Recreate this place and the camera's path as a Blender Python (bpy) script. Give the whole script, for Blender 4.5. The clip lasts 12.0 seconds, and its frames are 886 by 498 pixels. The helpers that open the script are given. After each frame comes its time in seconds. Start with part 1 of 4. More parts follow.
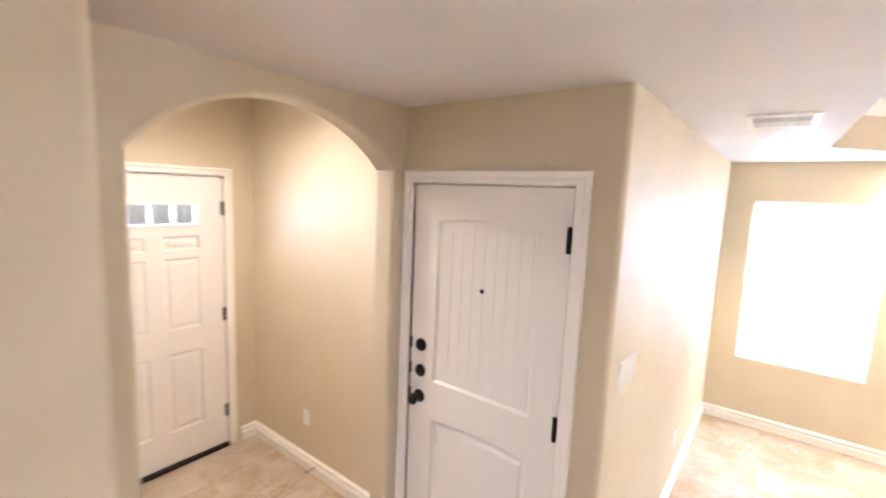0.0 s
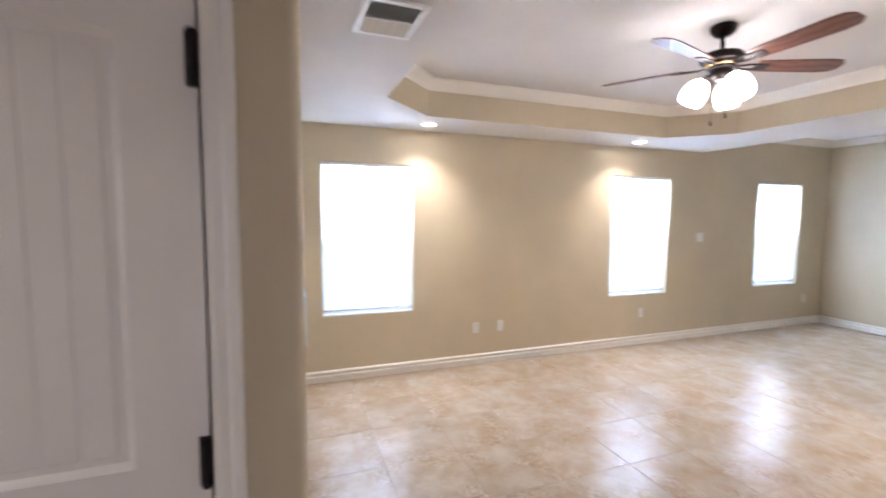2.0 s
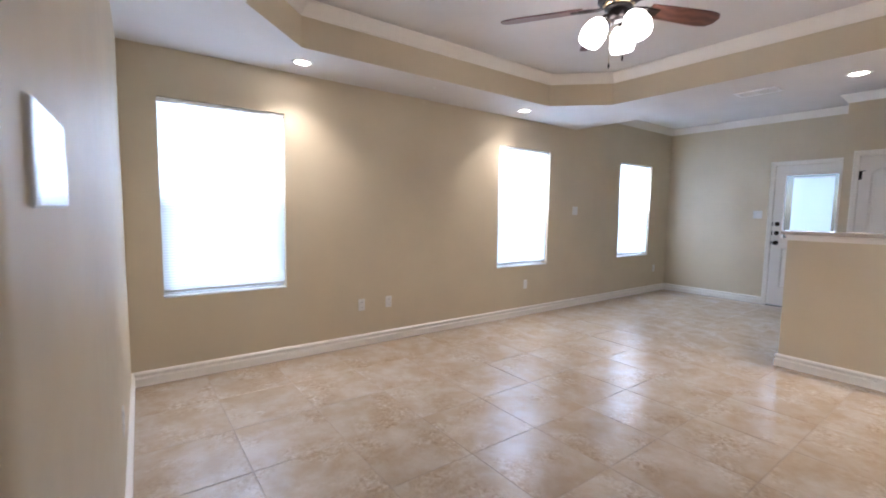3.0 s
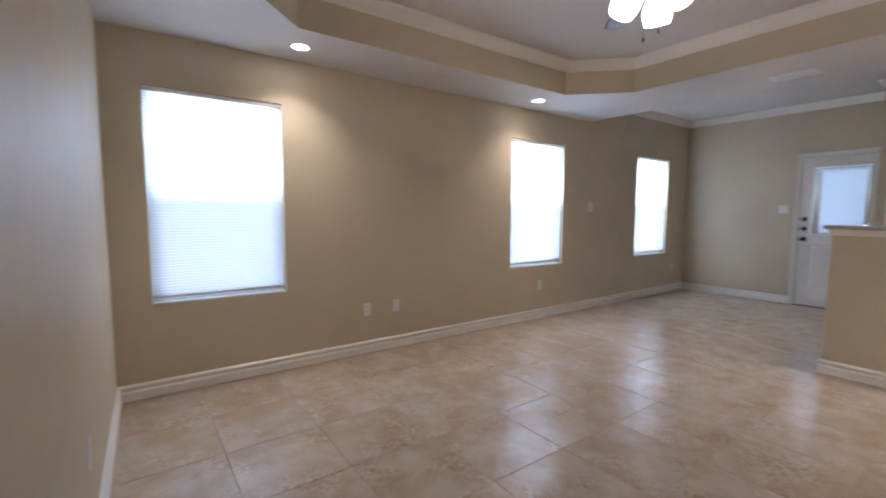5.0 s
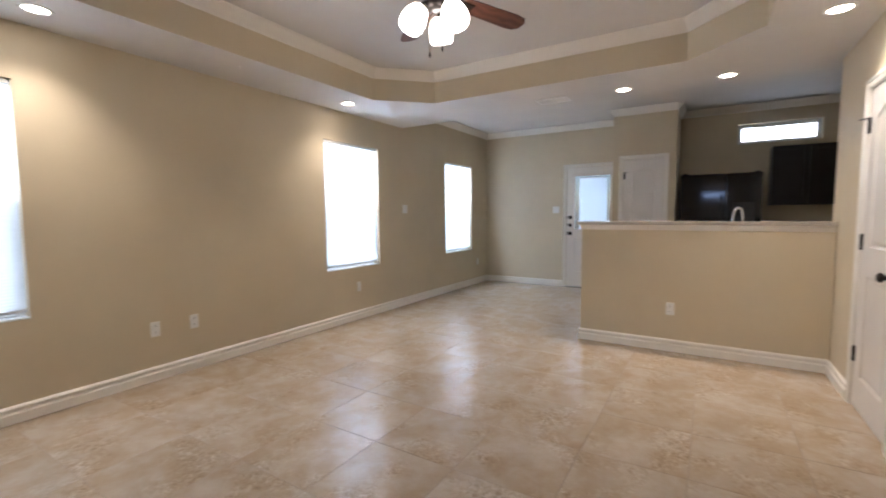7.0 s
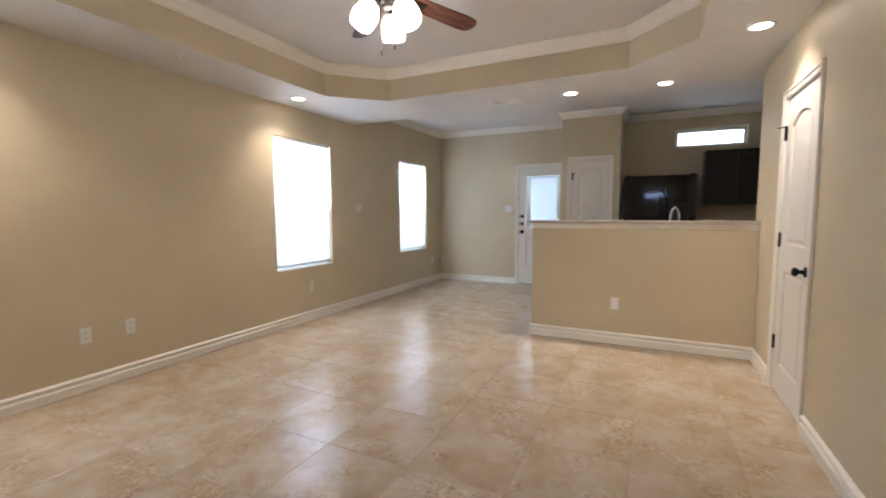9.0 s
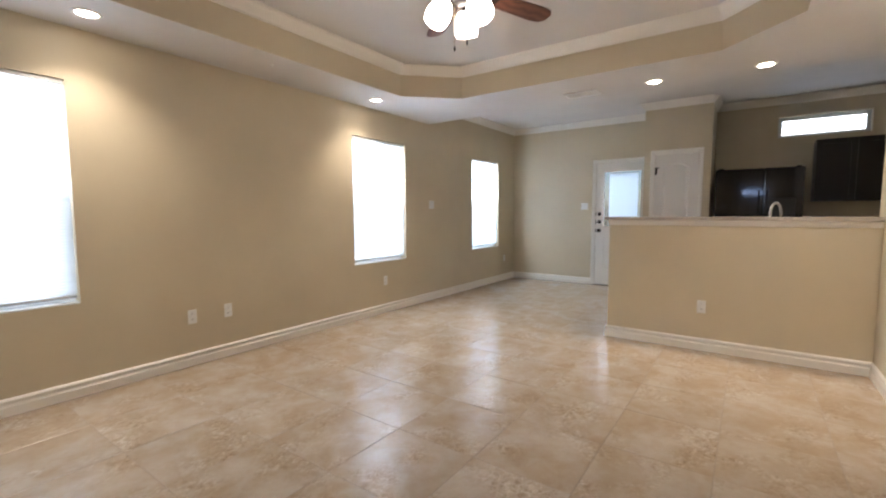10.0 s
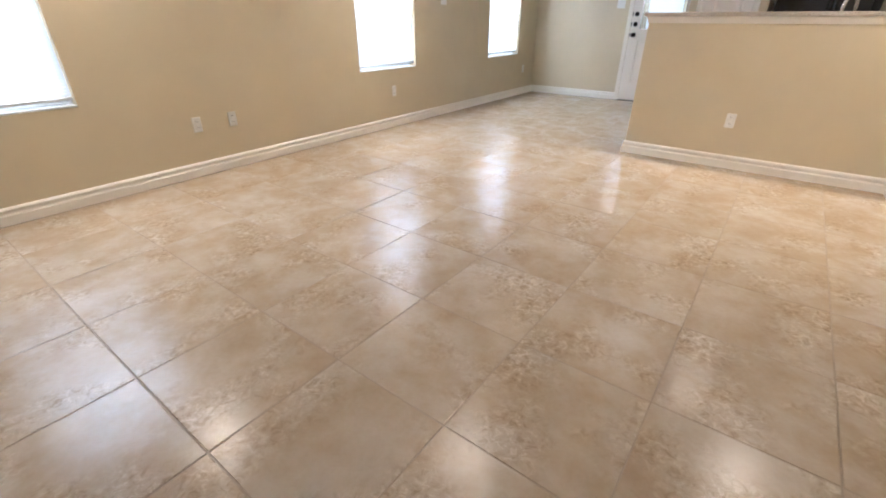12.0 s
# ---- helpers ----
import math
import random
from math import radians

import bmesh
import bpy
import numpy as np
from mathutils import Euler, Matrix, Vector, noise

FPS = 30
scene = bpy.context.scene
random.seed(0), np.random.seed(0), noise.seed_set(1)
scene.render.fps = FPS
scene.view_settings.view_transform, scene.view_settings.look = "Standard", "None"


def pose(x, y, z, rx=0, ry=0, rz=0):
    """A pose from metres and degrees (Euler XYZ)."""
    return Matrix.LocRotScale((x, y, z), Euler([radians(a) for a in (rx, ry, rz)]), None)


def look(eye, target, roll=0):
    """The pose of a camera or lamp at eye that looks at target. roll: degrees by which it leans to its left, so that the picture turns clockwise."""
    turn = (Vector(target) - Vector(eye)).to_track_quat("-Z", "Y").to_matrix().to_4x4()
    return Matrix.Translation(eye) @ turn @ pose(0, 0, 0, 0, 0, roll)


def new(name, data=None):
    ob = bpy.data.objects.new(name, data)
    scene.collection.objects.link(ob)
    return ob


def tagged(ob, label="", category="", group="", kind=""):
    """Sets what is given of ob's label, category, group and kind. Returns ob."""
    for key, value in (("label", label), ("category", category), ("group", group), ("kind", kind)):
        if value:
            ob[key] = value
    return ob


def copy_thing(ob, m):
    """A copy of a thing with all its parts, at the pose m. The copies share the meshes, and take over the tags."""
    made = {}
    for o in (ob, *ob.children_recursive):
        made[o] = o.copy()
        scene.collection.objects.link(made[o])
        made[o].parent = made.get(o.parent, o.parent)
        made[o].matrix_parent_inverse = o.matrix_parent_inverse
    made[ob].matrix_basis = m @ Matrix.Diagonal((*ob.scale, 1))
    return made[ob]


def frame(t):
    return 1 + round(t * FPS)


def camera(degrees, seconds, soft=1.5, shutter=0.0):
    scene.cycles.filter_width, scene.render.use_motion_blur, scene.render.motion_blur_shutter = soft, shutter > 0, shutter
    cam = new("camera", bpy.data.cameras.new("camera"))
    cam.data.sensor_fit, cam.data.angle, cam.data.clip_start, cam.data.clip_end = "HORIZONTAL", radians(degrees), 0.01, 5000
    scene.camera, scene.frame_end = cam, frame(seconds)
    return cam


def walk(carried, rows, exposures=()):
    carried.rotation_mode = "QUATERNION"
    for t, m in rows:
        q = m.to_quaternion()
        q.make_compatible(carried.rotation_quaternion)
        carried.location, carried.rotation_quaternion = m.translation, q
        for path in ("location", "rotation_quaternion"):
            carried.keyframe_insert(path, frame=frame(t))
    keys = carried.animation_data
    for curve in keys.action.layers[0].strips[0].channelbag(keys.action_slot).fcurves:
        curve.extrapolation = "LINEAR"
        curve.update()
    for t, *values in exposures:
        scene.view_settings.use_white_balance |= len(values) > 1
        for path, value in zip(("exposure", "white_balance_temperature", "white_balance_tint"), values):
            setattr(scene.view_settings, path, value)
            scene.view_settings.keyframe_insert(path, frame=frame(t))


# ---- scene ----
cam = camera(91.7, 12.0, soft=1.8, shutter=0.6)

PATH = [
    (0, (0.509, 0.502, 2.053), (-0.681, 2.088, 1.797), 2.4),
    (0.2, (0.405, 0.561, 1.979), (-0.677, 2.233, 1.779), 2.52),
    (0.4, (0.319, 0.606, 1.912), (-0.676, 2.341, 1.781), 0.94),
    (0.5, (0.307, 0.629, 1.878), (-0.605, 2.398, 1.68), 1.5),
    (0.6, (0.276, 0.651, 1.84), (-0.55, 2.455, 1.625), 1.5),
    (0.8, (0.19, 0.714, 1.782), (-0.322, 2.646, 1.652), -0.4),
    (1, (0.17, 0.761, 1.741), (-0.084, 2.738, 1.577), -1),
    (1.2, (0.132, 0.848, 1.716), (0.141, 2.837, 1.507), -1.04),
    (1.5, (0.108, 0.991, 1.708), (0.443, 2.952, 1.503), 0.5),
    (2, (0.074, 1.166, 1.622), (0.763, 3.037, 1.461), 0.5),
    (2.5, (0.095, 1.317, 1.412), (1.141, 3.019, 1.298), -0.4),
    (3, (0.192, 1.576, 1.314), (1.374, 3.18, 1.139), 0.9),
    (3.2, (0.238, 1.652, 1.3), (1.412, 3.266, 1.158), 0.7),
    (4.8, (0.305, 1.846, 1.29), (1.413, 3.501, 1.117), 0.4),
    (5, (0.316, 1.836, 1.286), (1.48, 3.453, 1.111), 0.3),
    (5.5, (0.339, 1.815, 1.283), (1.64, 3.321, 1.093), -0.2),
    (6, (0.357, 1.787, 1.283), (1.798, 3.163, 1.108), -0.2),
    (6.5, (0.373, 1.75, 1.282), (1.945, 2.975, 1.119), -0.3),
    (7, (0.388, 1.721, 1.27), (2.084, 2.769, 1.11), -0.4),
    (7.5, (0.393, 1.698, 1.267), (2.197, 2.546, 1.098), -0.1),
    (7.7, (0.401, 1.687, 1.272), (2.235, 2.466, 1.095), -0.2),
    (9.3, (0.384, 1.708, 1.273), (2.142, 2.648, 1.112), -0.2),
    (9.5, (0.392, 1.669, 1.275), (2.097, 2.704, 1.12), -0.2),
    (10, (0.377, 1.68, 1.236), (2.001, 2.836, 1.068), -0.2),
    (10.5, (0.396, 1.693, 1.222), (1.957, 2.847, 0.738), 0.5),
    (11, (0.397, 1.699, 1.168), (1.856, 2.801, 0.36), 0.6),
    (11.5, (0.4, 1.7, 1.141), (1.801, 2.763, 0.188), 0.3),
    (12, (0.403, 1.702, 1.144), (1.811, 2.762, 0.199), 0.1),
]
walk(cam, [(t, look(eye, target, roll)) for t, eye, target, roll in PATH], [
    (0.0, 2.76, 5700, 18), (0.5, 2.5, 5620, 17), (1.0, 2.13, 5560, 16), (1.5, 1.88, 5480, 18), (2.5, 1.31, 5400, 18), (3.2, 1.0, 5350, 19), (4.8, 0.40, 5530, 20), (5.5, 0.42, 5530, 20),
    (6.5, 0.6, 5650, 16), (7.5, 0.92, 5900, 17), (9.5, 0.93, 6000, 15), (10.5, 1.06, 5980, 15), (12.0, 1.50, 5850, 15)])

# ---- world, sun, window light, lamps ----
world = bpy.data.worlds.new("sky")
scene.world = world
world.use_nodes = True
_bg = world.node_tree.nodes["Background"]
_sky = world.node_tree.nodes.new("ShaderNodeTexSky")
_sky.sky_type = "NISHITA"
_sky.sun_disc = False
_sky.sun_elevation, _sky.sun_rotation = radians(52), radians(200)
world.node_tree.links.new(_sky.outputs[0], _bg.inputs[0])
_bg.inputs[1].default_value = 0.05
_sun = bpy.data.lights.new("sun", "SUN")
_sun.energy, _sun.angle, _sun.color = 2.5, radians(0.6), (1.0, 0.95, 0.88)
_suno = new("sun", _sun)
_suno.matrix_world = look((0, 0, 0), (math.sin(radians(200)) * -0.62, -math.cos(radians(200)) * 0.62, -0.79))
_suno.location = (2.5, -6.0, 9.0)

C = 2.45            # ceiling of the living room
CF = 2.76           # ceiling of dining, kitchen and the tray
WY = 5.34           # window wall
BX = 7.84           # back wall
SX = 5.20           # edge of the low ceiling
DAY = (0.80, 0.91, 1.0)
WARM = (1.0, 0.85, 0.66)


def daylight(name, x, y, z, w, h, rx, rz, power, colour=DAY):
    """A lamp for the sky's light, outside a pane or at an added, unseen opening."""
    li = bpy.data.lights.new(name, "AREA")
    li.shape, li.size, li.size_y, li.energy, li.color = "RECTANGLE", w, h, power, colour
    ob = new(name, li)
    ob.matrix_world = pose(x, y, z, rx, 0, rz)
    return ob


WIN = [(0.395, 1.292), (3.775, 4.683), (6.328, 7.232)]
WZ0, WZ1 = 0.632, 2.106
for _a, _b in WIN:
    daylight("window_daylight", (_a + _b) / 2, WY + 0.24, (WZ0 + WZ1) / 2, _b - _a + 0.1, WZ1 - WZ0 + 0.1, -90, 0, 52 if _a < 1 else 78 if _a < 5 else 78)
daylight("kitchen_window_daylight", BX + 0.24, 0.96, 2.36, 0.95, 0.36, 90, 90, 3)
daylight("back_door_daylight", BX + 0.2, 3.42, 1.44, 0.62, 0.95, 90, 90, 5)
daylight("front_door_daylight", -2.92, 1.605, 1.835, 0.7, 0.2, 90, -90, 3.5, (0.48, 0.66, 1.0))
# Added lamp before an unseen opening, brightens the hall and the entry door.
daylight("hall_added_daylight", 0.38, -1.95, 1.35, 0.9, 1.3, 90, 0, 1.0, (0.93, 0.92, 1.0))
# Added lamp beyond an assumed room, for cool light low on the entry door.
daylight("unseen_room_daylight", 2.05, -3.0, 2.02, 1.3, 0.5, 84, 27, 20, (0.84, 0.86, 1.0))

CANS = [(1.343, 5.02), (3.836, 5.02), (4.895, 2.465), (4.925, 1.627), (3.828, 1.114), (-1.75, 1.55)]
for _x, _y in CANS:
    _l = bpy.data.lights.new("can_bulb", "SPOT")
    _l.energy, _l.color, _l.spot_size, _l.spot_blend, _l.shadow_soft_size = 30 if _x < 0 else 36, WARM, radians(118), 0.9, 0.05
    if _x < 0:
        _l.spot_size, _l.spot_blend, _l.shadow_soft_size = radians(165), 1.0, 0.12
    new("can_bulb", _l).matrix_world = look((_x, _y, (CF if _x < 0 else C) - 0.012), (_x, _y, 0.0))

# ---- node materials ----


def nodes(name):
    m = bpy.data.materials.new(name)
    m.use_nodes = True
    t = m.node_tree
    return m, t.nodes, t.links, t.nodes["Principled BSDF"]


def tex(n, l, kind, scale, detail=4.0, rough=0.55, coords="Object"):
    c = n.new("ShaderNodeNewGeometry" if coords == "Position" else "ShaderNodeTexCoord")
    x = n.new(kind)
    x.inputs["Scale"].default_value = scale
    if kind == "ShaderNodeTexNoise":
        x.inputs["Detail"].default_value = detail
        x.inputs["Roughness"].default_value = rough
    l.new(c.outputs[coords], x.inputs["Vector"])
    return x


def ramp(n, l, src, stops):
    r = n.new("ShaderNodeValToRGB")
    e = r.color_ramp.elements
    e[0].position, e[0].color = stops[0][0], (*stops[0][1], 1)
    e[1].position, e[1].color = stops[-1][0], (*stops[-1][1], 1)
    for p, c in stops[1:-1]:
        e.new(p).color = (*c, 1)
    l.new(src, r.inputs[0])
    return r


def bump(n, l, b, src, strength, distance=0.002):
    u = n.new("ShaderNodeBump")
    u.inputs["Strength"].default_value = strength
    u.inputs["Distance"].default_value = distance
    l.new(src, u.inputs["Height"])
    l.new(u.outputs[0], b.inputs["Normal"])


def painted(name, colour, rough, grain=160.0, strength=0.25, vary=0.04):
    """Rolled paint: broad uneven tone and a fine orange-peel relief."""
    m, n, l, b = nodes(name)
    big = tex(n, l, "ShaderNodeTexNoise", 1.7, 5, 0.55, "Position")
    lo = tuple(c * (1 - vary) for c in colour)
    hi = tuple(min(1.0, c * (1 + vary)) for c in colour)
    r = ramp(n, l, big.outputs["Fac"], [(0.3, lo), (0.7, hi)])
    l.new(r.outputs[0], b.inputs["Base Color"])
    fine = tex(n, l, "ShaderNodeTexNoise", grain, 3, 0.55, "Position")
    rr = ramp(n, l, tex(n, l, "ShaderNodeTexNoise", 9, 4, 0.55, "Position").outputs["Fac"], [(0.3, (rough - 0.05,) * 3), (0.7, (rough + 0.06,) * 3)])
    l.new(rr.outputs[0], b.inputs["Roughness"])
    bump(n, l, b, fine.outputs["Fac"], strength)
    return m


def plain(name, colour, rough, metal=0.0, grain=0.0):
    m, n, l, b = nodes(name)
    b.inputs["Metallic"].default_value = metal
    x = tex(n, l, "ShaderNodeTexNoise", 40, 4)
    r = ramp(n, l, x.outputs["Fac"], [(0.3, tuple(c * 0.92 for c in colour)), (0.7, tuple(min(1, c * 1.06) for c in colour))])
    l.new(r.outputs[0], b.inputs["Base Color"])
    rr = ramp(n, l, x.outputs["Fac"], [(0.25, (max(0.02, rough - 0.05),) * 3), (0.75, (rough + 0.06,) * 3)])
    l.new(rr.outputs[0], b.inputs["Roughness"])
    if grain:
        bump(n, l, b, tex(n, l, "ShaderNodeTexNoise", 220, 2).outputs["Fac"], grain, 0.001)
    return m


M_WALL = painted("tan_wall_paint", (0.638, 0.548, 0.390), 0.5)
M_CEIL = painted("ceiling_paint", (0.72, 0.69, 0.66), 0.75, 90.0, 0.35)
M_TRIM = painted("cream_trim_enamel", (0.90, 0.86, 0.79), 0.36, 60.0, 0.05, 0.02)
M_DOOR = painted("white_door_enamel", (0.85, 0.81, 0.755), 0.36, 110.0, 0.12, 0.02)
M_PLASTIC = plain("white_plastic", (0.83, 0.82, 0.79), 0.35)
M_GLOSS = plain("glossy_white_acrylic", (0.80, 0.80, 0.80), 0.06)
M_SLOT = plain("dark_slot", (0.03, 0.03, 0.03), 0.5)
M_BRONZE = plain("oil_rubbed_bronze", (0.022, 0.017, 0.015), 0.38, 0.7)
M_CHROME = plain("chrome", (0.85, 0.86, 0.88), 0.07, 1.0)
M_VINYL = plain("white_vinyl", (0.80, 0.81, 0.80), 0.36)
M_BLACK = plain("black_appliance_enamel", (0.005, 0.005, 0.006), 0.05)
M_ESPRESSO = plain("espresso_wood", (0.012, 0.009, 0.008), 0.35, 0.0, 0.1)
M_RAIL = plain("blind_rail_enamel", (0.62, 0.62, 0.62), 0.4)
M_VENT = plain("white_vent_enamel", (0.90, 0.89, 0.87), 0.4)
M_DUCT_SHADE = plain("grey_duct_shade", (0.16, 0.16, 0.17), 0.7)
M_BRASSY = plain("antique_brass", (0.42, 0.31, 0.16), 0.3, 0.9)
M_GROUT = plain("sand_grout", (0.40, 0.315, 0.23), 0.85, 0.0, 0.4)


def tile_stone():
    """Honed travertine-look porcelain: each tile takes its own patch of the mottling."""
    m, n, l, b = nodes("travertine_tile")
    co, info = n.new("ShaderNodeTexCoord"), n.new("ShaderNodeObjectInfo")
    off = n.new("ShaderNodeVectorMath")
    off.operation = "MULTIPLY_ADD"
    off.inputs[1].default_value = (1, 1, 1)
    mul = n.new("ShaderNodeVectorMath")
    mul.operation = "SCALE"
    mul.inputs["Scale"].default_value = 37.0
    comb = n.new("ShaderNodeCombineXYZ")
    for i in range(2):
        l.new(info.outputs["Random"], comb.inputs[i])
    l.new(comb.outputs[0], mul.inputs[0])
    l.new(co.outputs["Object"], off.inputs[0])
    l.new(mul.outputs[0], off.inputs[2])

    def noise_at(scale, detail, rough, warp=0.0):
        x = n.new("ShaderNodeTexNoise")
        x.inputs["Scale"].default_value, x.inputs["Detail"].default_value, x.inputs["Roughness"].default_value = scale, detail, rough
        x.inputs["Distortion"].default_value = warp
        l.new(off.outputs[0], x.inputs["Vector"])
        return x

    cloud = noise_at(2.8, 4, 0.52, 0.3)
    veil = noise_at(9.0, 4, 0.55, 0.3)
    pits = noise_at(36, 5, 0.66, 0.8)
    speck = noise_at(60, 1, 0.5)
    both = n.new("ShaderNodeMix")
    both.data_type = "FLOAT"
    both.inputs[0].default_value = 0.35
    l.new(cloud.outputs["Fac"], both.inputs[2])
    l.new(veil.outputs["Fac"], both.inputs[3])
    base = ramp(n, l, both.outputs[0], [(0.36, (0.450, 0.338, 0.228)), (0.45, (0.488, 0.383, 0.270)), (0.52, (0.518, 0.420, 0.314)), (0.59, (0.547, 0.458, 0.360)), (0.68, (0.578, 0.500, 0.410))])
    # eroded, pitted crust gathered in irregular patches
    where = ramp(n, l, noise_at(3.2, 3, 0.5, 0.4).outputs["Fac"], [(0.46, (0.0,) * 3), (0.68, (1.0,) * 3)])
    crust = ramp(n, l, pits.outputs["Fac"], [(0.36, (0.68, 0.63, 0.57)), (0.45, (0.93, 0.91, 0.885)), (0.54, (1.02, 1.02, 1.02)), (0.62, (1.24, 1.27, 1.30))])
    worn = n.new("ShaderNodeMix")
    worn.data_type, worn.blend_type = "RGBA", "MULTIPLY"
    l.new(where.outputs[0], worn.inputs[0])
    l.new(base.outputs[0], worn.inputs[6])
    l.new(crust.outputs[0], worn.inputs[7])
    fleck = ramp(n, l, speck.outputs["Fac"], [(0.32, (0.93, 0.92, 0.90)), (0.5, (1, 1, 1)), (0.70, (1.03, 1.03, 1.03))])
    mix = n.new("ShaderNodeMix")
    mix.data_type, mix.blend_type = "RGBA", "MULTIPLY"
    mix.inputs[0].default_value = 0.3
    l.new(worn.outputs[2], mix.inputs[6])
    l.new(fleck.outputs[0], mix.inputs[7])
    tone = n.new("ShaderNodeMix")
    tone.data_type, tone.blend_type = "RGBA", "MULTIPLY"
    tone.inputs[0].default_value = 1.0
    shade = ramp(n, l, info.outputs["Random"], [(0.0, (0.97, 0.965, 0.955)), (1.0, (1.015, 1.015, 1.015))])
    l.new(mix.outputs[2], tone.inputs[6])
    l.new(shade.outputs[0], tone.inputs[7])
    l.new(tone.outputs[2], b.inputs["Base Color"])
    rr = ramp(n, l, veil.outputs["Fac"], [(0.35, (0.205,) * 3), (0.65, (0.26,) * 3)])
    l.new(rr.outputs[0], b.inputs["Roughness"])
    relief = n.new("ShaderNodeMath")
    relief.operation = "MULTIPLY_ADD"
    l.new(pits.outputs["Fac"], relief.inputs[0])
    l.new(where.outputs[0], relief.inputs[1])
    l.new(cloud.outputs["Fac"], relief.inputs[2])
    bump(n, l, b, relief.outputs[0], 0.18, 0.002)
    return m


def granite():
    m, n, l, b = nodes("speckled_granite")
    a = tex(n, l, "ShaderNodeTexNoise", 130, 6, 0.75)
    r = ramp(n, l, a.outputs["Fac"], [(0.34, (0.12, 0.105, 0.09)), (0.43, (0.36, 0.31, 0.26)), (0.52, (0.52, 0.47, 0.41)), (0.65, (0.64, 0.60, 0.54))])
    l.new(r.outputs[0], b.inputs["Base Color"])
    b.inputs["Roughness"].default_value = 0.14
    return m


def walnut():
    m, n, l, b = nodes("walnut_blade")
    w = tex(n, l, "ShaderNodeTexWave", 6.0)
    w.bands_direction = "Y"
    w.inputs["Distortion"].default_value, w.inputs["Detail"].default_value = 6.0, 3.0
    r = ramp(n, l, w.outputs["Fac"], [(0.0, (0.085, 0.028, 0.018)), (1.0, (0.16, 0.06, 0.036))])
    l.new(r.outputs[0], b.inputs["Base Color"])
    b.inputs["Roughness"].default_value = 0.28
    return m


def slat_vinyl():
    m, n, l, b = nodes("blind_slat_vinyl")
    b.inputs["Base Color"].default_value = (0.84, 0.86, 0.87, 1)
    b.inputs["Roughness"].default_value = 0.45
    t = n.new("ShaderNodeBsdfTranslucent")
    t.inputs[0].default_value = (0.70, 0.75, 0.79, 1)
    mix = n.new("ShaderNodeMixShader")
    mix.inputs[0].default_value = 0.5
    l.new(b.outputs[0], mix.inputs[1])
    l.new(t.outputs[0], mix.inputs[2])
    l.new(mix.outputs[0], n["Material Output"].inputs[0])
    return m


def pane_glass():
    m, n, l, b = nodes("window_glass")
    t, g, mix = n.new("ShaderNodeBsdfTransparent"), n.new("ShaderNodeBsdfGlossy"), n.new("ShaderNodeMixShader")
    g.inputs["Roughness"].default_value = 0.02
    f = n.new("ShaderNodeFresnel")
    f.inputs[0].default_value = 1.45
    l.new(f.outputs[0], mix.inputs[0])
    l.new(t.outputs[0], mix.inputs[1])
    l.new(g.outputs[0], mix.inputs[2])
    l.new(mix.outputs[0], n["Material Output"].inputs[0])
    return m


def screen_mesh():
    m, n, l, b = nodes("insect_screen_mesh")
    b.inputs["Base Color"].default_value = (0.06, 0.065, 0.07, 1)
    t, mix = n.new("ShaderNodeBsdfTransparent"), n.new("ShaderNodeMixShader")
    mix.inputs[0].default_value = 0.44
    l.new(t.outputs[0], mix.inputs[1])
    l.new(b.outputs[0], mix.inputs[2])
    l.new(mix.outputs[0], n["Material Output"].inputs[0])
    return m


def glow(name, colour, strength):
    m, n, l, b = nodes(name)
    b.inputs["Base Color"].default_value = (0.9, 0.88, 0.84, 1)
    b.inputs["Emission Color"].default_value = (*colour, 1)
    b.inputs["Emission Strength"].default_value = strength
    return m


M_TILE, M_GRANITE, M_WALNUT, M_SLAT, M_GLASS, M_SCREEN = tile_stone(), granite(), walnut(), slat_vinyl(), pane_glass(), screen_mesh()
M_LENS = glow("lit_can_lens", (1.0, 0.86, 0.66), 22.0)
M_SKYCARD = glow("bright_sky", (0.86, 0.93, 1.0), 3.0)
M_SHADE = glow("lit_frosted_glass", (1.0, 0.88, 0.72), 10.0)

# ---- mesh helpers ----


def mesh_of(name, bm, material):
    bmesh.ops.recalc_face_normals(bm, faces=bm.faces[:])
    me = bpy.data.meshes.new(name)
    bm.to_mesh(me)
    bm.free()
    me.materials.append(material)
    return me


def part(name, bm, material, parent=None, label="", m=None, smooth=False):
    me = bm if isinstance(bm, bpy.types.Mesh) else mesh_of(name, bm, material)
    if smooth:
        for p in me.polygons:
            p.use_smooth = True
    ob = new(name, me)
    if parent is not None:
        ob.parent = parent
    if m is not None:
        ob.matrix_basis = m
    if label:
        tagged(ob, label)
    return ob


def setting(name, bm, material, label, m=None):
    return tagged(part(name, bm, material, None, label, m), kind="structure")


def empty(name, m, label, category, group="", kind=""):
    ob = new(name)
    ob.matrix_basis = m
    return tagged(ob, label, category, group, kind)


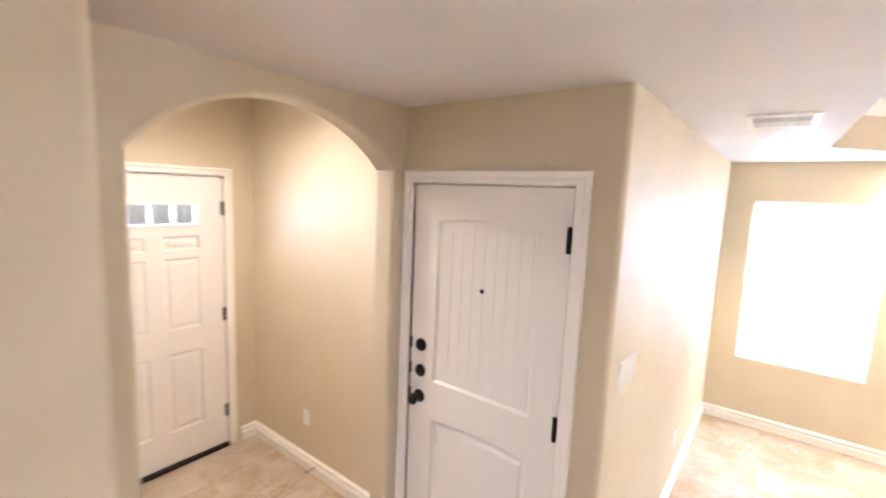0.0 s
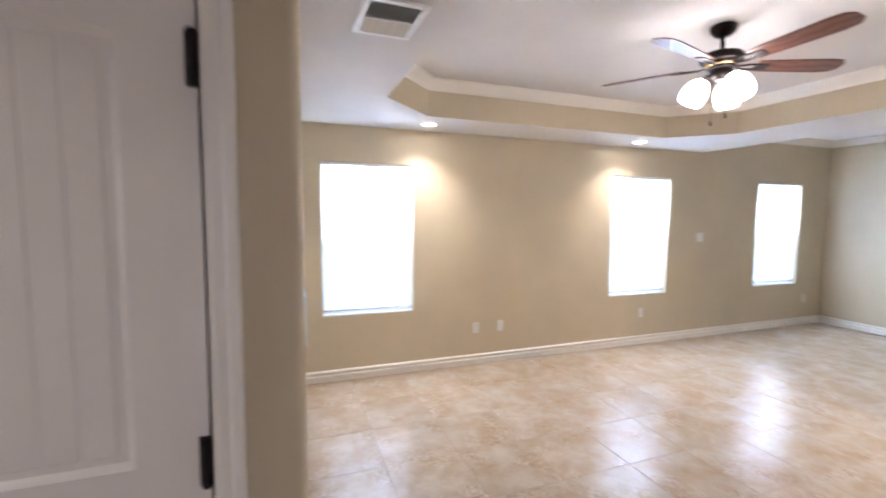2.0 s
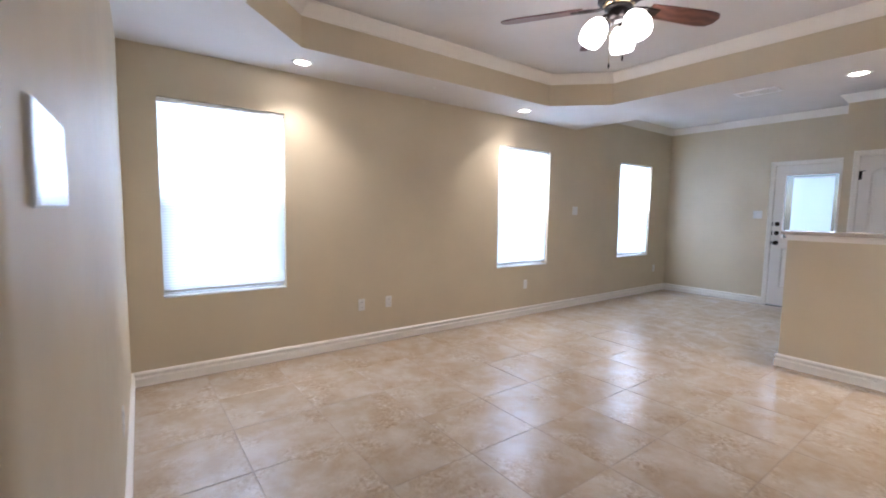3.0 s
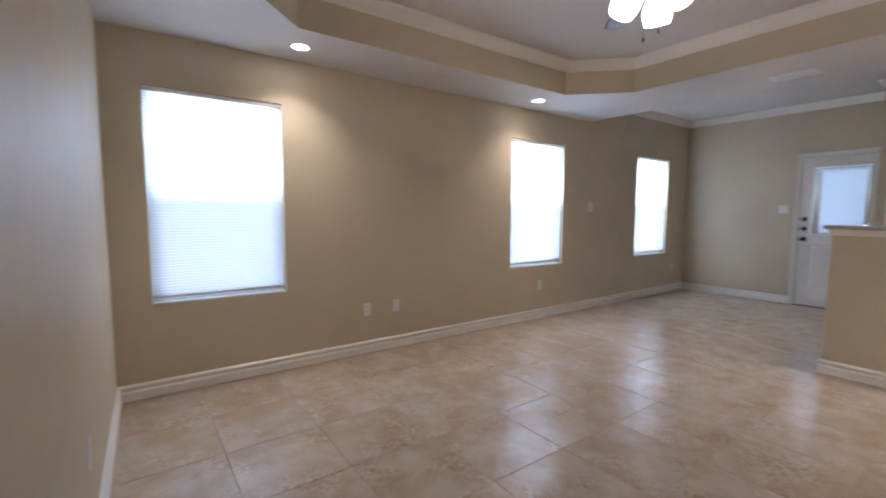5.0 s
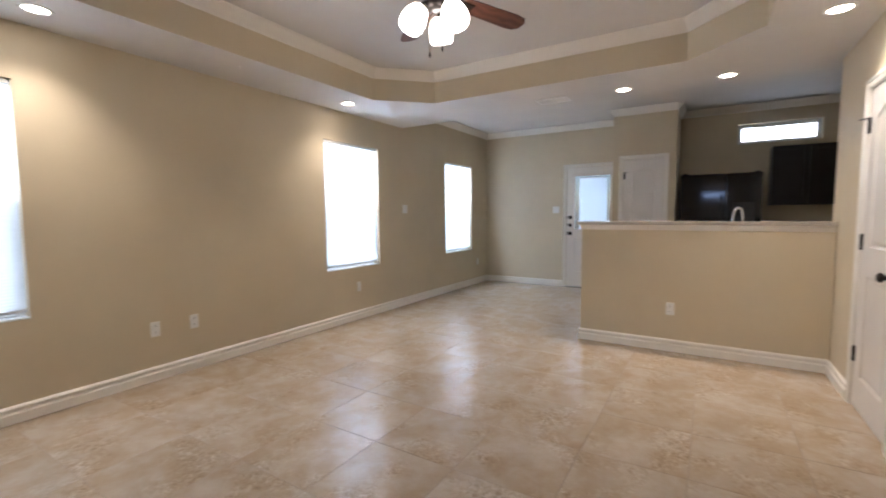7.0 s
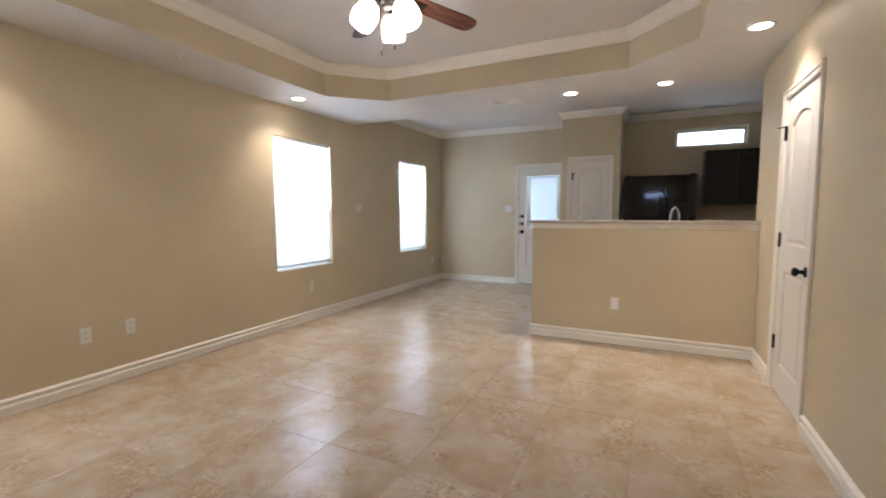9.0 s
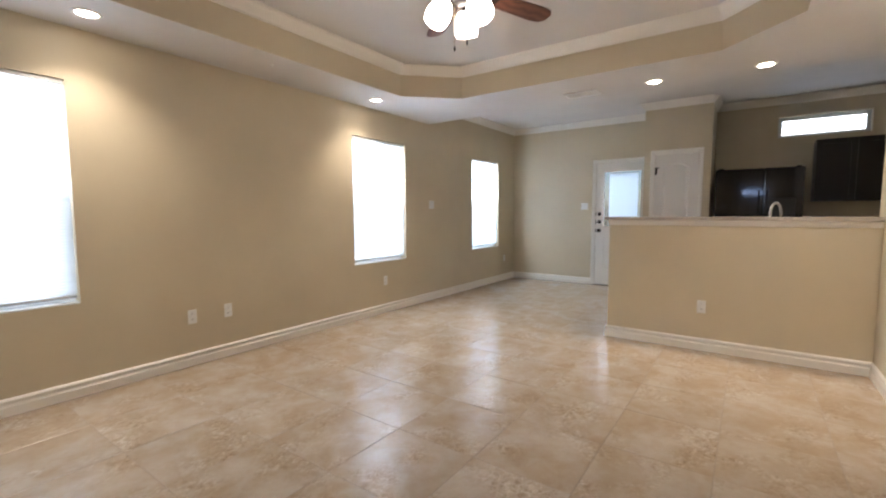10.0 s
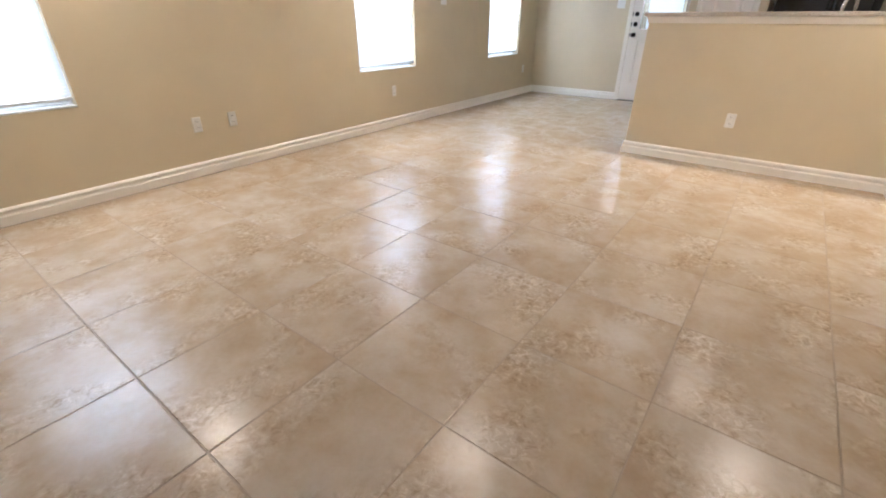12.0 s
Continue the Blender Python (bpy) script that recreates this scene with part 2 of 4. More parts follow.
def box(x0, x1, y0, y1, z0, z1, bevel=0.0, bm=None, seg=1):
    own = bmesh.new()
    bmesh.ops.create_cube(own, size=1)
    for v in own.verts:
        v.co = Vector(((x0 + x1) / 2 + v.co.x * (x1 - x0), (y0 + y1) / 2 + v.co.y * (y1 - y0), (z0 + z1) / 2 + v.co.z * (z1 - z0)))
    if bevel:
        bmesh.ops.bevel(own, geom=own.edges[:], offset=bevel, segments=seg, affect="EDGES", profile=0.6)
    if bm is None:
        return own
    me = bpy.data.meshes.new("tmp")
    own.to_mesh(me)
    own.free()
    bm.from_mesh(me)
    bpy.data.meshes.remove(me)
    return bm


def spin(profile, steps=24, bm=None, m=None):
    """A turned body from (radius, height) pairs."""
    bm = bm or bmesh.new()
    m = m or Matrix()
    rings = []
    for r, z in profile:
        if r < 1e-6:
            rings.append([bm.verts.new(m @ Vector((0, 0, z)))])
        else:
            rings.append([bm.verts.new(m @ Vector((r * math.cos(2 * math.pi * i / steps), r * math.sin(2 * math.pi * i / steps), z))) for i in range(steps)])
    for a, b in zip(rings, rings[1:]):
        for i in range(steps):
            j = (i + 1) % steps
            if len(a) == 1 and len(b) == 1:
                continue
            if len(a) == 1:
                bm.faces.new((a[0], b[i], b[j]))
            elif len(b) == 1:
                bm.faces.new((a[i], a[j], b[0]))
            else:
                bm.faces.new((a[i], a[j], b[j], b[i]))
    return bm


def tube(points, radius, steps=10, bm=None):
    bm = bm or bmesh.new()
    pts = [Vector(p) for p in points]
    rings = []
    for i, p in enumerate(pts):
        d = (pts[min(i + 1, len(pts) - 1)] - pts[max(i - 1, 0)]).normalized()
        q = d.to_track_quat("Z", "Y")
        r = radius[i] if isinstance(radius, (list, tuple)) else radius
        rings.append([bm.verts.new(p + q @ Vector((r * math.cos(2 * math.pi * k / steps), r * math.sin(2 * math.pi * k / steps), 0))) for k in range(steps)])
    for a, b in zip(rings, rings[1:]):
        for k in range(steps):
            bm.faces.new((a[k], a[(k + 1) % steps], b[(k + 1) % steps], b[k]))
    bm.faces.new(rings[0])
    bm.faces.new(rings[-1])
    return bm


def mitred(path, d, closed):
    """The path of (x, y) moved d to its left."""
    n, out = len(path), []
    for i, p in enumerate(path):
        p = Vector(p)
        dirs = []
        if closed or i > 0:
            dirs.append((p - Vector(path[i - 1])).normalized())
        if closed or i < n - 1:
            dirs.append((Vector(path[(i + 1) % n]) - p).normalized())
        left = [Vector((-q.y, q.x)) for q in dirs]
        if len(left) == 1:
            out.append(p + left[0] * d)
        else:
            s = (left[0] + left[1]).normalized()
            out.append(p + s * (d / max(0.2, s.dot(left[0]))))
    return out


def sweep(path, profile, closed=False, bm=None):
    """A moulding: profile of (distance from the wall, height) along a path whose room lies to its left."""
    bm = bm or bmesh.new()
    lines = [[bm.verts.new((q.x, q.y, z)) for q in mitred(path, d, closed)] for d, z in profile]
    k, n = len(profile), len(path)
    for a in range(k):
        b = (a + 1) % k
        for i in range(n if closed else n - 1):
            j = (i + 1) % n
            bm.faces.new((lines[a][i], lines[a][j], lines[b][j], lines[b][i]))
    if not closed:
        bm.faces.new([q[0] for q in lines])
        bm.faces.new([q[-1] for q in reversed(lines)])
    return bm


def holed(a0, a1, z0, z1, thick, holes, bm=None):
    """An upright slab in local x, z with its front at y 0 and back at y thick; holes (a0, a1, z0, z1) go through."""
    bm = bm or bmesh.new()
    xs = sorted({a0, a1, *(h[0] for h in holes), *(h[1] for h in holes)})
    zs = sorted({z0, z1, *(h[2] for h in holes), *(h[3] for h in holes)})
    xs, zs = [x for x in xs if a0 <= x <= a1], [z for z in zs if z0 <= z <= z1]
    solid = {}
    for i in range(len(xs) - 1):
        for j in range(len(zs) - 1):
            cx, cz = (xs[i] + xs[i + 1]) / 2, (zs[j] + zs[j + 1]) / 2
            solid[i, j] = not any(h[0] < cx < h[1] and h[2] < cz < h[3] for h in holes)
    seen = {}

    def v(i, y, j):
        if (i, y, j) not in seen:
            seen[i, y, j] = bm.verts.new((xs[i], y * thick, zs[j]))
        return seen[i, y, j]

    for (i, j), s in solid.items():
        if not s:
            continue
        for y in (0, 1):
            bm.faces.new((v(i, y, j), v(i + 1, y, j), v(i + 1, y, j + 1), v(i, y, j + 1)))
        for di, dj, p, q in ((-1, 0, (i, j), (i, j + 1)), (1, 0, (i + 1, j), (i + 1, j + 1)), (0, -1, (i, j), (i + 1, j)), (0, 1, (i, j + 1), (i + 1, j + 1))):
            if not solid.get((i + di, j + dj), False):
                bm.faces.new((v(p[0], 0, p[1]), v(q[0], 0, q[1]), v(q[0], 1, q[1]), v(p[0], 1, p[1])))
    return bm


def fill(bm, loops, z_of):
    """Flat faces inside the first loop of (x, y) and outside the others."""
    edges, rings = [], []
    for loop in loops:
        vs = [bm.verts.new(z_of(p)) for p in loop]
        rings.append(vs)
        edges += [bm.edges.new((vs[i], vs[(i + 1) % len(vs)])) for i in range(len(vs))]
    bmesh.ops.triangle_fill(bm, use_beauty=True, edges=edges)
    return rings


def prism(loop, z0, z1):
    bm = bmesh.new()
    lo, hi = [bm.verts.new((*p, z0)) for p in loop], [bm.verts.new((*p, z1)) for p in loop]
    bm.faces.new(lo)
    bm.faces.new(hi)
    for i in range(len(loop)):
        j = (i + 1) % len(loop)
        bm.faces.new((lo[i], lo[j], hi[j], hi[i]))
    return bm


# ---- shell ----
TOP = 2.84
T = 0.13
wall_w = holed(0.0, BX + T - 0.05, -0.0, TOP, 0.16, [(a - 0.05, b - 0.05, WZ0, WZ1) for a, b in WIN])
setting("wall_window", wall_w, M_WALL, "tan painted wall with three tall windows", pose(0.05, WY, 0))
KW = (0.50, 1.42, 2.225, 2.50)
# back wall: local x runs towards -y from the window wall
setting("wall_back", holed(0, WY + 0.43, 0, TOP, 0.16, [(WY - 3.815, WY - 2.985, 0, 2.045), (WY - KW[1], WY - KW[0], KW[2], KW[3])]), M_WALL,
        "tan painted back wall with a glazed door", pose(BX, WY, 0, 0, 0, -90))
EY = 2.068           # wall of the entry door
LW0, LW1 = (0.108, EY), (0.178, WY)
setting("wall_left", prism([(LW0[0] + 0.0028, EY + 0.13), LW1, (LW1[0] - T, WY), (LW0[0] - T, EY + 0.13)], 0, TOP), M_WALL, "tan painted wall beside the first window")
setting("wall_entry_door", holed(-0.91, 0.085, 0, TOP, T, [(-0.845, -0.067, 0, 2.097)]), M_WALL, "tan painted wall around the entry door", pose(0, EY, 0))
setting("wall_closet", holed(-4.95, -1.0, 0, TOP, 0.12, [(-4.163, -3.492, 0, 2.045)]), M_WALL, "tan painted wall with a closet door", pose(0, 0.88, 0, 0, 0, 180))
setting("wall_kitchen_side", box(4.83, 4.95, -0.43, 0.758, 0, TOP), M_WALL, "tan painted wall closing the kitchen")
setting("wall_kitchen_end", box(4.95, BX, -0.43, -0.30, 0, TOP), M_WALL, "tan painted end wall of the kitchen")
setting("wall_bar", box(4.79, 4.94, 0.88, 2.80, 0, 1.158, 0.004), M_WALL, "tan painted half wall under the breakfast bar")
# pantry
setting("wall_pantry_front", holed(-2.95, -2.13, 0, TOP, 0.11, [(-2.805, -2.275, 0, 2.045)]), M_WALL, "tan painted pantry wall with a narrow door", pose(7.15, 0, 0, 0, 0, -90))
setting("wall_pantry_side_a", box(7.262, BX, 2.84, 2.95, 0, TOP), M_WALL, "tan painted side wall of the pantry")
setting("wall_pantry_side_b", box(7.262, BX, 2.13, 2.24, 0, TOP), M_WALL, "tan painted side wall of the pantry")
# foyer and arch
AX0, AX1 = -1.03, -0.91
AY0, AY1, AS, AR = 0.932, 1.98, 2.15, 0.222


def arch_wall():
    n, top = 20, TOP
    h = (AY1 - AY0) / 2
    rad = (h * h + AR * AR) / (2 * AR)
    arc = []
    for i in range(n + 1):
        y = AY0 + (AY1 - AY0) * i / n
        arc.append((y, AS + AR - rad + math.sqrt(rad * rad - (y - AY0 - h) ** 2)))
    loop = [(0.57, 0), (AY0, 0)] + arc + [(AY1, 0), (2.43, 0), (2.43, top), (0.57, top)]
    bm = bmesh.new()
    a = fill(bm, [loop], lambda p: (AX1, *p))[0]
    b = fill(bm, [loop], lambda p: (AX0, *p))[0]
    for i in range(len(loop)):
        j = (i + 1) % len(loop)
        bm.faces.new((a[i], a[j], b[j], b[i]))
    bmesh.ops.recalc_face_normals(bm, faces=bm.faces[:])
    k = len(arc) + 2
    edge = [e for ring in (a, b) for i in range(1, k) for e in ring[i].link_edges if e.other_vert(ring[i]) is ring[i + 1]]
    bmesh.ops.bevel(bm, geom=edge, offset=0.016, segments=3, affect="EDGES", profile=0.5)
    return bm


setting("wall_arch", arch_wall(), M_WALL, "tan wall with a wide arched opening")
setting("wall_foyer_side", box(-2.72, AX0, 2.30, 2.43, 0, TOP), M_WALL, "tan painted side wall of the foyer")
setting("wall_foyer_other", box(-2.72, AX0, 0.57, 0.70, 0, TOP), M_WALL, "tan painted side wall of the foyer")
setting("wall_front", holed(0.57, 2.43, 0, TOP, 0.15, [(1.150, 2.074, 0, 2.108)]), M_WALL, "tan painted wall around the front door", pose(-2.72, 0, 0, 0, 0, 90))
setting("wall_hall_a", box(AX1, -0.25, -2.2, 0.70, 0, TOP, 0.018, None, 3), M_WALL, "tan painted hall wall with a rounded corner")
# Doorway out of view, added so the lamp behind reaches the entry door.
setting("wall_hall_b", holed(-0.759, 2.2, 0, TOP, 0.12, [(0.55, 1.42, 0, 2.05)]), M_WALL, "tan painted hall wall with an unseen doorway added to pass light", pose(1.0, 0, 0, 0, 0, -90))
# Unseen wall, added; its opening trims the upper edge of that lamp's light.
setting("wall_unseen_room", holed(-4.83, -1.12, 0, TOP, T, [(-2.75, -1.35, 0.7, 2.12)]), M_WALL, "unseen tan wall with an opening added to shape light on the entry door", pose(0, -2.2, 0, 0, 0, 180))
# Unseen wall; its opening is assumed, to go with the added hall lamp.
setting("wall_hall_end", holed(-0.38, 1.12, 0, TOP, T, [(-0.07, 0.83, 0.7, 2.0)]), M_WALL, "unseen tan wall at the hall's end with an opening for added light", pose(0.74, -2.2, 0, 0, 0, 180))
# rounded drywall corners
setting("trim_corner_bead", prism([(0.085, EY)] + [(0.0855 + 0.024 * math.sin(radians(a)), EY + 0.024 - 0.024 * math.cos(radians(a))) for a in range(10, 91, 16)] + [(LW0[0] + 0.0028, EY + 0.13), (0.085, EY + 0.13)], 0, TOP), M_WALL, "rounded drywall corner")

# ceilings
TX0, TX1, TY0, TY1, TC = 0.775, 4.335, 1.45, 4.71, 0.46
OCT = [(TX0, TY0 + TC), (TX0, TY1 - TC), (TX0 + TC, TY1), (TX1 - TC, TY1), (TX1, TY1 - TC), (TX1, TY0 + TC), (TX1 - TC, TY0), (TX0 + TC, TY0)]
_bm = bmesh.new()
fill(_bm, [[(AX0 + 0.02, -2.3), (SX, -2.3), (SX, WY + 0.1), (AX0 + 0.02, WY + 0.1)], OCT], lambda p: (p[0], p[1], C))
setting("ceiling", _bm, M_CEIL, "smooth off-white living room ceiling")
_bm = bmesh.new()
_lo, _hi = [_bm.verts.new((*p, C)) for p in OCT], [_bm.verts.new((*p, CF + 0.02)) for p in OCT]
for _i in range(8):
    _bm.faces.new((_lo[_i], _lo[(_i + 1) % 8], _hi[(_i + 1) % 8], _hi[_i]))
setting("ceiling_tray_side", _bm, M_WALL, "tan painted side band of the tray ceiling")
_bm = bmesh.new()
_bm.faces.new([_bm.verts.new((*p, CF)) for p in OCT])
setting("ceiling_tray", _bm, M_CEIL, "off-white tray ceiling panel")
setting("ceiling_dining", box(SX, BX + 0.1, -0.4, WY + 0.1, CF, CF + 0.06), M_CEIL, "off-white dining and kitchen ceiling")
setting("ceiling_foyer", box(-2.8, AX0 - 0.001, 0.6, 2.40, CF, CF + 0.06), M_CEIL, "off-white foyer ceiling")
setting("wall_header", box(SX - 0.08, SX, -0.3, WY, C + 0.003, TOP), M_WALL, "tan painted drop above the bar")
# Unseen slab over all ceilings, added to stop sun and sky leaking in.
setting("ceiling_cover_slab", box(-2.9, BX + 0.2, -2.4, WY + 0.2, TOP, TOP + 0.1), M_CEIL, "unseen slab added above the house to keep out sun and sky")

# ---- mouldings ----
CROWN = [(0, -0.095), (0.008, -0.095), (0.012, -0.082), (0.028, -0.064), (0.05, -0.034), (0.066, -0.018), (0.07, -0.006), (0.07, 0.0), (0, 0.0)]
setting("trim_tray_crown", sweep(list(reversed(OCT)), [(d, CF + z) for d, z in CROWN], True), M_TRIM, "cream crown moulding round the tray")
setting("trim_crown", sweep([(7.15, 2.13), (7.15, 2.95), (BX, 2.95), (BX, WY), (SX, WY)], [(d, CF + z) for d, z in CROWN]), M_TRIM, "cream crown moulding of the dining corner")
setting("trim_crown_kitchen", sweep([(4.95, -0.30), (BX, -0.30), (BX, 2.13), (7.15, 2.13)], [(d, CF + z) for d, z in CROWN]), M_TRIM, "cream crown moulding of the kitchen")
BASE = [(0, 0), (0.020, 0), (0.020, 0.058), (0.016, 0.063), (0.008, 0.068), (0.008, 0.080), (0.017, 0.085), (0.019, 0.094), (0.014, 0.102), (0.006, 0.108), (0, 0.110)]
for _p in (
    [(4.235, 0.88), (4.79, 0.88), (4.79, 2.80), (4.94, 2.80)],
    [(7.15, 2.13), (7.15, 2.22)],
    [(7.15, 2.86), (7.15, 2.95), (BX, 2.95)],
    [(BX, 3.87), (BX, WY), LW1, LW0, (-0.005, EY)],
    [(-0.906, EY), (-0.91, EY), (-0.91, AY1), (-1.03, AY1), (-1.03, 2.30), (-2.72, 2.30), (-2.72, 2.17)],
    [(-2.72, 1.12), (-2.72, 0.70), (-1.03, 0.70), (-1.03, AY0), (-0.91, AY0), (-0.91, 0.70), (-0.25, 0.70), (-0.25, -2.2)],
    [(1.0, -2.2), (1.0, 0.88), (3.425, 0.88)],
):
    setting("baseboard", sweep(_p, BASE), M_TRIM, "cream stepped baseboard")

# ---- doors ----


def outline(x0, x1, z0, z1, rise=0.0):
    """A panel's edge in x, z, anticlockwise, its top arched by rise."""
    pts = [(x0, z0), (x1, z0)]
    if rise:
        n = 14
        for i in range(n + 1):
            u = i / n
            pts.append((x1 + (x0 - x1) * u, z1 - rise + rise * (math.sin(math.pi * u) ** 0.8)))
    else:
        pts += [(x1, z1), (x0, z1)]
    return pts


def door_leaf(parent, w, h, panels, lite=None, planks=0, thick=0.042):
    """A moulded leaf: front at y 0, x from 0 to w. panels: (x0, x1, z0, z1, rise)."""
    loops = [outline(*p) for p in panels]
    holes = loops + ([outline(*lite)] if lite else [])
    bm = bmesh.new()
    fill(bm, [[(0, 0), (w, 0), (w, h), (0, h)]] + holes, lambda p: (p[0], 0, p[1]))
    c = [bm.verts.new(v) for v in ((0, 0, 0), (w, 0, 0), (w, 0, h), (0, 0, h), (0, thick, 0), (w, thick, 0), (w, thick, h), (0, thick, h))]
    for f in ((0, 1, 5, 4), (1, 2, 6, 5), (2, 3, 7, 6), (3, 0, 4, 7)):
        bm.faces.new([c[i] for i in f])
    fill(bm, [[(0, 0), (w, 0), (w, h), (0, h)]] + ([outline(*lite)] if lite else []), lambda p: (p[0], thick, p[1]))
    if lite:
        q = outline(*lite)
        a, b = [bm.verts.new((x, 0, z)) for x, z in q], [bm.verts.new((x, thick, z)) for x, z in q]
        for i in range(4):
            bm.faces.new((a[i], a[(i + 1) % 4], b[(i + 1) % 4], b[i]))
    leaf = part("leaf", bm, M_DOOR, parent)
    for k, loop in enumerate(loops):
        pb = bmesh.new()
        rings = []
        deep = [(0.0, 0.0), (0.006, 0.005), (0.012, 0.011), (0.026, 0.011)]
        deep += [(0.034, 0.006), (0.046, 0.004)] if not (planks and k == 0) else []
        for ins, dy in deep:
            rings.append([pb.verts.new((q.x, dy, q.y)) for q in mitred(loop, ins, True)])
        for a, b in zip(rings, rings[1:]):
            for i in range(len(a)):
                j = (i + 1) % len(a)
                pb.faces.new((a[i], a[j], b[j], b[i]))
        pb.faces.new(rings[-1])
        pan = part("panel", pb, M_DOOR, leaf, "moulded raised panel")
        if planks and k == 0:
            x0, x1, z0, z1, rise = panels[0]
            x0, x1, z0, z1 = x0 + 0.027, x1 - 0.027, z0 + 0.027, z1 - 0.027
            for i in range(planks):
                a, b = x0 + (x1 - x0) * i / planks + 0.0016, x0 + (x1 - x0) * (i + 1) / planks - 0.0016
                zt = z1 - rise + rise * math.sin(math.pi * (i + 0.5) / planks) ** 0.8
                part("plank", box(a, b, 0.0085, 0.012, z0, zt, 0.0014), M_DOOR, pan)
    return leaf


def hinge(parent, x, z, side=1, stop=False):
    h = part("hinge", box(x - 0.012 if side > 0 else x - 0.018, x + 0.018 if side > 0 else x + 0.012, -0.004, 0.002, z - 0.05, z + 0.05, 0.0015), M_BRONZE, parent, "dark bronze butt hinge")
    part("knuckle", spin([(0, -0.052), (0.0075, -0.05), (0.0075, 0.05), (0, 0.052)], 10), M_BRONZE, h, "", Matrix.Translation((x, -0.008, z)))
    if stop:
        bm = tube([(x, -0.012, z + 0.045), (x + 0.05 * side, -0.045, z + 0.045)], 0.004, 8)
        part("hinge_pin_stop", bm, M_BRONZE, h, "dark hinge pin door stop")


def deadbolt(parent, x, z):
    d = part("deadbolt", spin([(0, 0.0), (0.031, 0.0), (0.031, 0.006), (0.026, 0.014), (0.018, 0.018), (0, 0.019)], 20), M_BRONZE, parent, "round dark bronze deadbolt", pose(x, 0, z, 90), True)
    part("thumb_turn", box(-0.004, 0.004, -0.015, 0.015, 0.017, 0.03, 0.002), M_BRONZE, d)


def knob(parent, x, z):
    k = part("door_knob", spin([(0, 0.0), (0.032, 0.0), (0.032, 0.006), (0.014, 0.012), (0.011, 0.03), (0.018, 0.037), (0.027, 0.047), (0.027, 0.058), (0.018, 0.066), (0, 0.068)], 20), M_BRONZE, parent, "round dark bronze knob", pose(x, 0, z, 90), True)
    return k


def strike(parent, x, z):
    part("strike_edge", box(x - 0.003, x + 0.009, -0.002, 0.004, z - 0.028, z + 0.028, 0.001), M_BRONZE, parent, "dark bronze latch plate at the leaf's edge")


def casing(m, w, h, depth, label, wide=0.055):
    """Jamb, stop and stepped casing round an opening of w by h; wall face at y 0, the leaf's front at y 0.004."""
    bm = bmesh.new()
    g = 0.003
    for a, b in ((-0.02, -g), (w + g, w + 0.02)):
        box(a, b, 0.0, depth, 0, h + 0.02, 0, bm)
    box(-g, w + g, 0.0, depth, h + g, h + 0.02, 0, bm)
    for a, b in ((-g, 0.012), (w - 0.012, w + g)):
        box(a, b, 0.048, 0.075, 0, h + g, 0, bm)
    box(0.012, w - 0.012, 0.048, 0.075, h - 0.012, h + g, 0, bm)
    ob = setting("door_jamb", bm, M_TRIM, "cream painted door jamb", m)
    prof = [(0.0, 0.0), (0.0, 0.010), (0.012, 0.013), (0.030, 0.011), (0.036, 0.017), (wide - 0.006, 0.019), (wide, 0.015), (wide, 0.0)]
    path = [(-0.008, 0.0), (-0.008, h + 0.008), (w + 0.008, h + 0.008), (w + 0.008, 0.0)]
    bm = bmesh.new()
    lines = [[bm.verts.new((q.x, -p, q.y)) for q in mitred(path, d, False)] for d, p in prof]
    for a in range(len(prof)):
        b = (a + 1) % len(prof)
        for i in range(3):
            bm.faces.new((lines[a][i], lines[a][i + 1], lines[b][i + 1], lines[b][i]))
    bm.faces.new([q[0] for q in lines])
    bm.faces.new([q[-1] for q in lines])
    setting("trim_door_casing", bm, M_TRIM, label, m)


# entry door with a peephole
m = pose(-0.842, EY, 0.0)
casing(m, 0.772, 2.092, T, "cream casing of the entry door")
entry = empty("door_1", pose(-0.842, EY + 0.004, 0.012), "closed white plank-panelled entry door with bronze locks", "door", kind="structure")
door_leaf(entry, 0.772, 2.079, [(0.14, 0.650, 1.135, 1.935, 0.02), (0.14, 0.650, 0.22, 0.955, 0.02)], None, 8)
for _z in (1.885, 1.130, 0.30):
    hinge(entry, 0.766, _z, 1)
for _z in (1.304, 1.173):
    deadbolt(entry, 0.066, _z)
    strike(entry, -0.002, _z)
knob(entry, 0.064, 1.042)
strike(entry, -0.002, 1.042)
part("peephole", spin([(0, 0), (0.010, 0), (0.010, 0.004), (0.006, 0.005), (0, 0.003)], 16), M_BRONZE, entry, "small dark peephole", pose(0.390, -0.0035 + 0.012, 1.624, 90))
part("threshold", box(-0.0, 0.772, -0.03, 0.10, -0.012, -0.001, 0.002), M_BRONZE, entry, "dark metal threshold")

# front door with a high strip of panes
m = pose(-2.72, 1.153, 0, 0, 0, 90)
casing(m, 0.918, 2.103, 0.15, "cream casing of the front door")
front = empty("door_2", pose(-2.724, 1.153, 0.030, 0, 0, 90), "closed white six-panelled front door with high panes", "door", kind="structure")
door_leaf(front, 0.918, 2.067, [(0.51, 0.745, 0.24, 0.82, 0), (0.51, 0.745, 0.99, 1.50, 0), (0.17, 0.405, 0.24, 0.82, 0), (0.17, 0.405, 0.99, 1.50, 0),
                                (0.51, 0.745, 1.555, 1.655, 0), (0.17, 0.405, 1.555, 1.655, 0)], (0.17, 0.735, 1.737, 1.872))
_f = bmesh.new()
